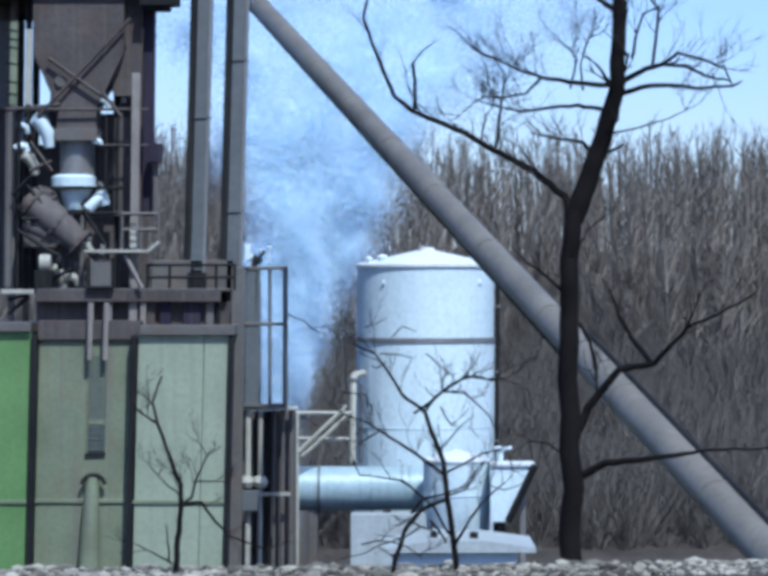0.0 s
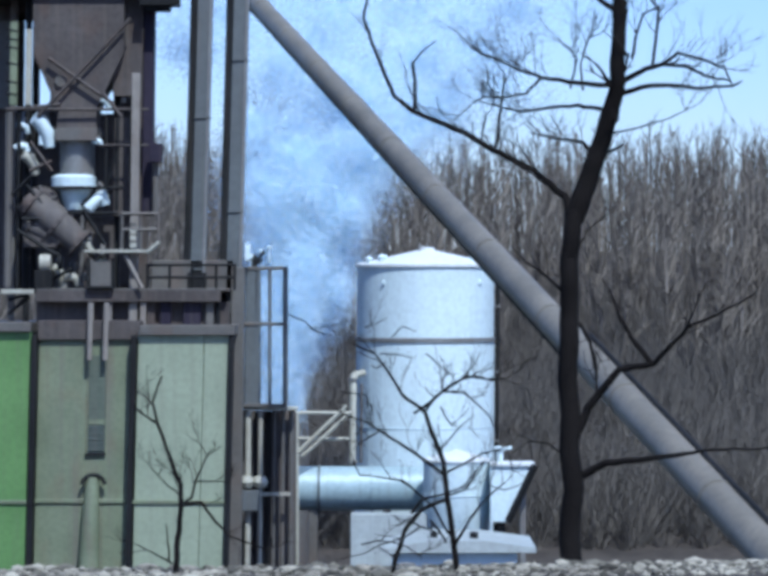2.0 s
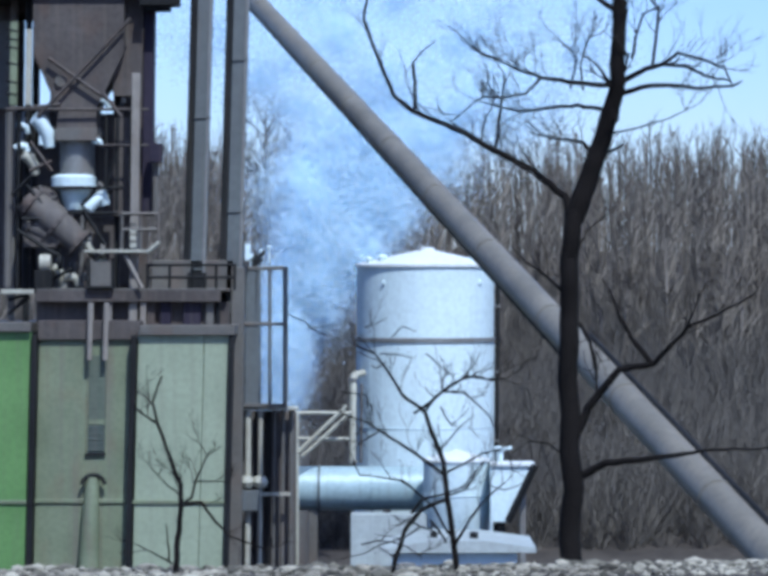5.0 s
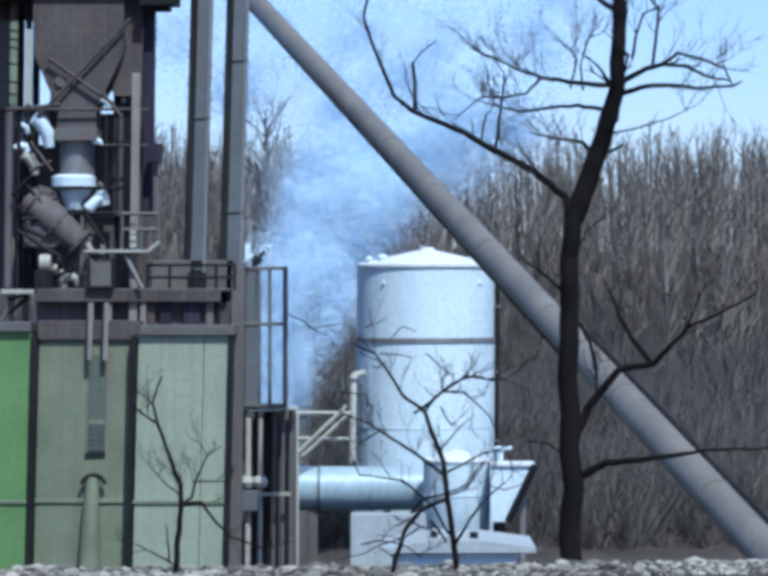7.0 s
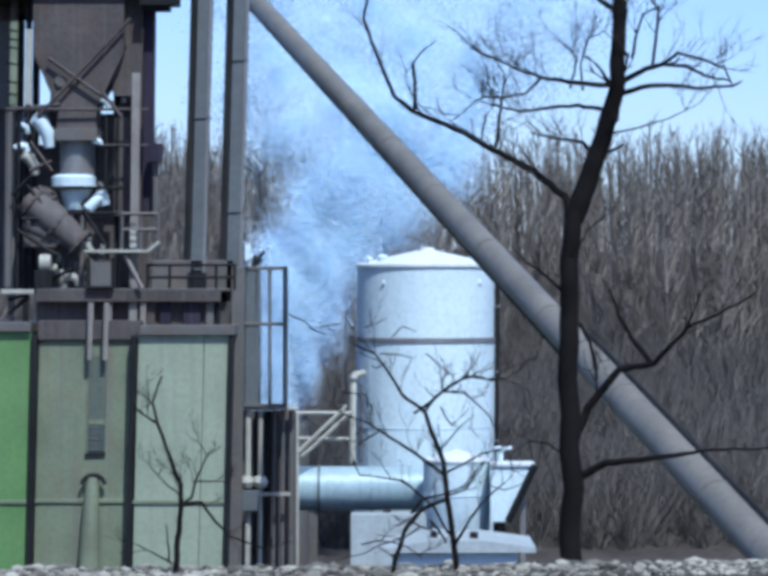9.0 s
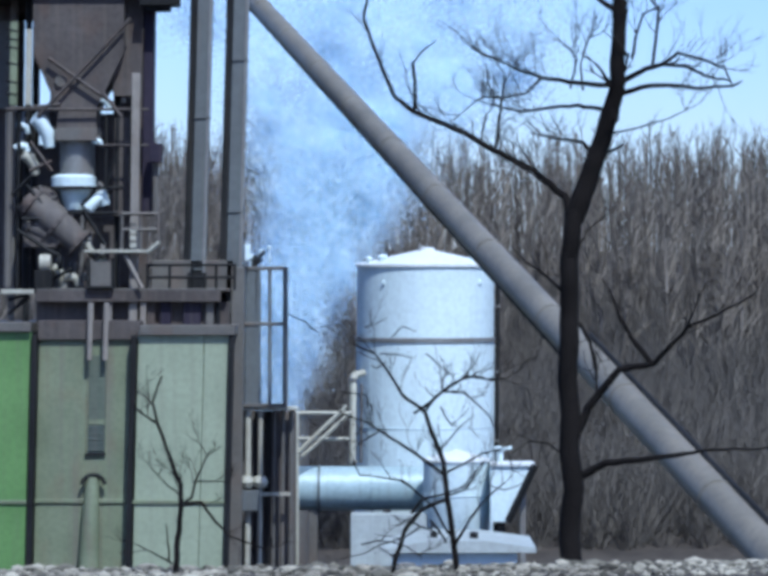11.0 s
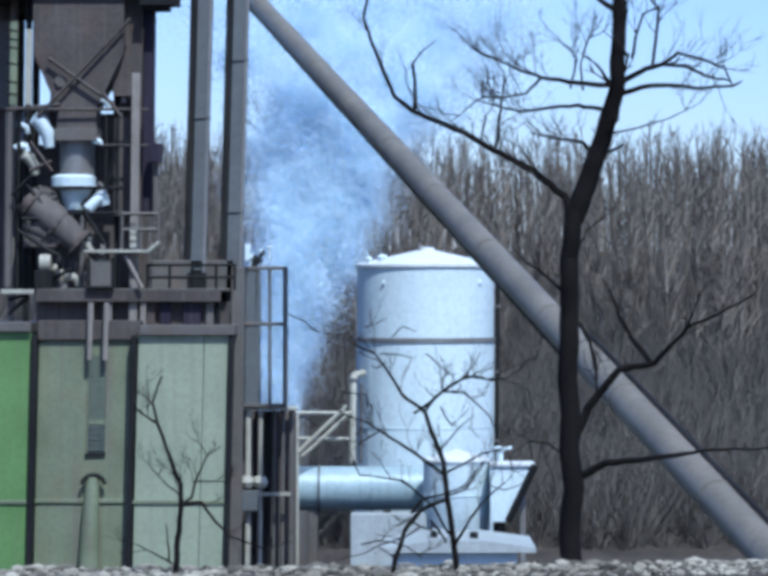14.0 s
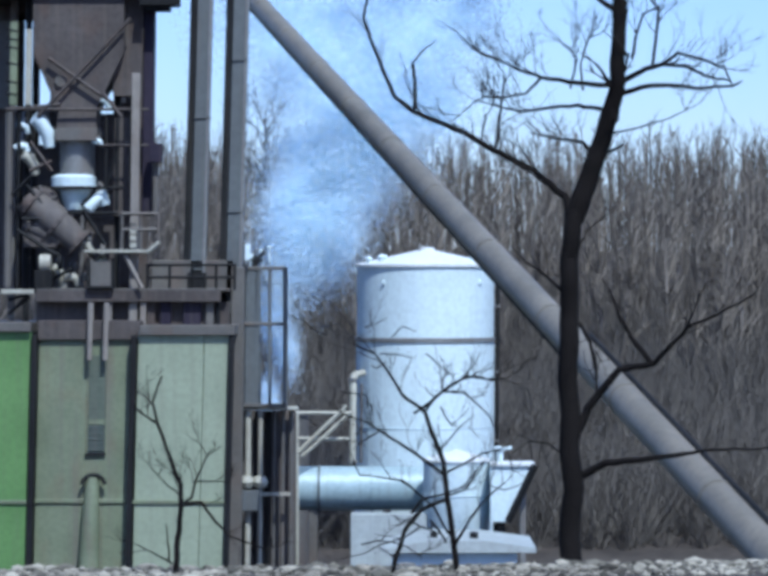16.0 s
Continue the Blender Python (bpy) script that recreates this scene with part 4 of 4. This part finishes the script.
def far_tree():
    """A bare tree behind the stack, taller than the woods."""
    rng = random.Random(14)
    t = thing("bare_tree", "tall bare grey tree at the foot of the hill", "tree", (-5.3, 121, YARD))
    bm = bmesh.new()
    top = Vector((-5.25, 121, 9.5))
    foot = Vector((-5.3, 121, YARD))
    part("trunk", tube([foot, foot.lerp(top, 0.5) + Vector((0.2, 0, 0)), top], [0.26, 0.18, 0.03], 8), BRUSH, t)
    for k in range(64):
        p = foot.lerp(top, rng.uniform(0.42, 0.98))
        d = Vector((rng.uniform(-1, 1), rng.uniform(-1, 1), rng.uniform(0.5, 1.6)))
        twig(bm, rng, p, d, rng.uniform(1.2, 2.6), 0.04, 2, 0.6, 3)
    tagged(part("crown", bm, BRUSH, t), kind="stuff")


far_tree()


def rubble():
    """Pale broken stones along the crest of the bank."""
    rng = random.Random(9)
    vs, fs = [], []
    for i in range(2600):
        x, y = rng.uniform(-6, 6), 35.4 - 3.2 * rng.random() ** 1.2
        r = rng.uniform(0.012, 0.05) * (2.2 if rng.random() < 0.06 else 1)
        bm = bmesh.new()
        bmesh.ops.create_icosphere(bm, subdivisions=1, radius=r)
        sq = (rng.uniform(0.8, 1.7), rng.uniform(0.8, 1.4), rng.uniform(0.4, 0.8))
        z = height(x, y) + r * 0.25
        n = len(vs)
        for v in bm.verts:
            j = rng.uniform(0.8, 1.2)
            vs.append((x + v.co.x * sq[0] * j, y + v.co.y * sq[1] * j, z + v.co.z * sq[2] * j))
        fs += [tuple(n + v.index for v in f.verts) for f in bm.faces]
        bm.free()
    me = bpy.data.meshes.new("rubble")
    me.from_pydata(vs, [], fs)
    me.materials.append(ROCK)
    tagged(new("rubble", me), "pale broken stones strewn along the bank", "stones", kind="stuff")


rubble()


# ---- smoke ----
def puff_mesh(name, seed, count, size):
    """A loose cloud of minute droplet flakes: narrow across, longer in depth and height, thinning outwards."""
    rng = np.random.default_rng(seed)
    p = np.clip(rng.normal(0, 1, (count, 3)), -2.3, 2.3)
    for k in range(count):
        p[k] += 0.22 * np.array(noise.noise_vector(Vector(p[k] * 0.8 + seed * 3.1)))
    thin = np.clip(1.15 - 0.3 * np.linalg.norm(p, axis=1), 0.45, 1.0)
    p *= np.array((0.3, 1.1, 0.85)) * size
    a = rng.normal(0, 1, (count, 3, 3)) * 0.102 * thin[:, None, None]
    v = (p[:, None, :] + a).reshape(-1, 3)
    me = bpy.data.meshes.new(name)
    me.from_pydata([tuple(q) for q in v.tolist()], [], [(3 * k, 3 * k + 1, 3 * k + 2) for k in range(count)])
    me.materials.append(SMOKE)
    return me


PUFF_MESHES = [puff_mesh("smoke_puff", s, 5000, size) for s, size in ((1, 0.8), (2, 0.95), (3, 1.1), (4, 1.25), (5, 1.0), (6, 0.88))]
PUFFS = []


def smoke():
    o = thing("smoke_outlet", "short dark steel stack from which the smoke rises", "stack", (-4.45, 112, YARD))
    part("stack_wall", lathe(-4.45, 112, [(1.45, YARD), (1.35, -3.5), (1.27, -3.5), (1.27, -7.5)], 28), STEEL_GREY, o, smooth=True)
    part("stack_rim", lathe(-4.45, 112, [(1.35, -3.6), (1.43, -3.6), (1.43, -3.48), (1.35, -3.48)], 28), STEEL_GREY, o)
    plume = tagged(new("smoke_plume"), "billowing bluish white smoke rising from a dark stack", "smoke")
    plume.location = (-4.6, 112, -4.1)
    for k in range(330):
        ob = new("smoke_puff", PUFF_MESHES[k % 6])
        ob.parent = plume
        PUFFS.append(ob)


smoke()


def motions():
    """Puffs leave the outlet behind the pipe rack one after another, rise, turn broadside and drift with the wind."""
    rng = random.Random(21)
    rise = 6.2  # seconds from the outlet to the top of the view
    # the plume's middle line and half width over height above the outlet, in calm air and in the gusts
    up = [-3.0, 1.04, 3.45, 6.26, 8.47, 10.5, 12.5, 17.5, 30.0]
    calm_x = [0.05, 0.12, 0.5, 1.05, 1.2, 1.9, 2.6, 3.5, 4.0]
    calm_w = [0.7, 0.9, 1.5, 2.35, 2.5, 3.4, 5.6, 12.0, 20.0]
    gust_x = [0.05, 0.14, 0.65, 1.7, 3.0, 4.5, 5.0, 5.0, 5.0]
    gust_w = [0.7, 0.9, 1.5, 2.3, 3.0, 4.4, 7.0, 14.0, 22.0]
    wind_t = [0, 1.5, 2.2, 3.0, 4.0, 6.4, 8.5, 9.2, 11.3, 12.0, 13.7, 14.5, 16]
    wind = [0.0, 0.0, 0.15, 0.5, 0.85, 1.0, 0.95, 0.9, 0.4, 0.12, 0.08, 0.3, 0.35]
    pull_t = [0, 9, 11.5, 14.0, 16]  # how narrow the plume is drawn as it thins
    pull = [1.0, 0.95, 0.85, 0.8, 0.62]
    for k, ob in enumerate(PUFFS):
        born = float(np.interp(k / len(PUFFS), [0, 0.972, 1], [-rise, 13.4, 18.5]))  # thinner towards the end
        deep = rng.gauss(0, 1)
        side = (2 * ((k * 0.618034) % 1.0) - 1) * 0.74 + rng.uniform(-0.08, 0.08)
        nod, roll, turned = rng.uniform(-25, 25), rng.uniform(-30, 30), rng.choice((-1, 1)) * rng.uniform(65, 88)
        half = rng.choice((0, 180))
        rows = []
        for i in range(33):
            t = i * 0.5
            s = max(0.0, (t - born) / rise)
            z = -3.0 + 19.0 * s ** 0.78 + 25.0 * max(0.0, s - 0.6) ** 2 + 0.3 * math.sin(3 * s + deep) - 8.0 * max(0.0, 1 - s / 0.06)
            g = float(np.interp(t, wind_t, wind))
            mid = (1 - g) * np.interp(z, up, calm_x) + g * np.interp(z, up, gust_x)
            wide = ((1 - g) * np.interp(z, up, calm_w) + g * np.interp(z, up, gust_w)) * np.interp(t, pull_t, pull)
            bulge = 0.12 * wide * math.sin(0.9 * z - 2.2 * t)
            broad = min(1.0, max(0.0, (s - 0.1) / 0.6))
            rows.append((t, pose(float(mid + side * wide + bulge), deep * (0.15 + 0.4 * min(s, 1.5)), z, nod * broad, roll * broad, half + turned * broad)))
        walk(ob, rows)


motions()
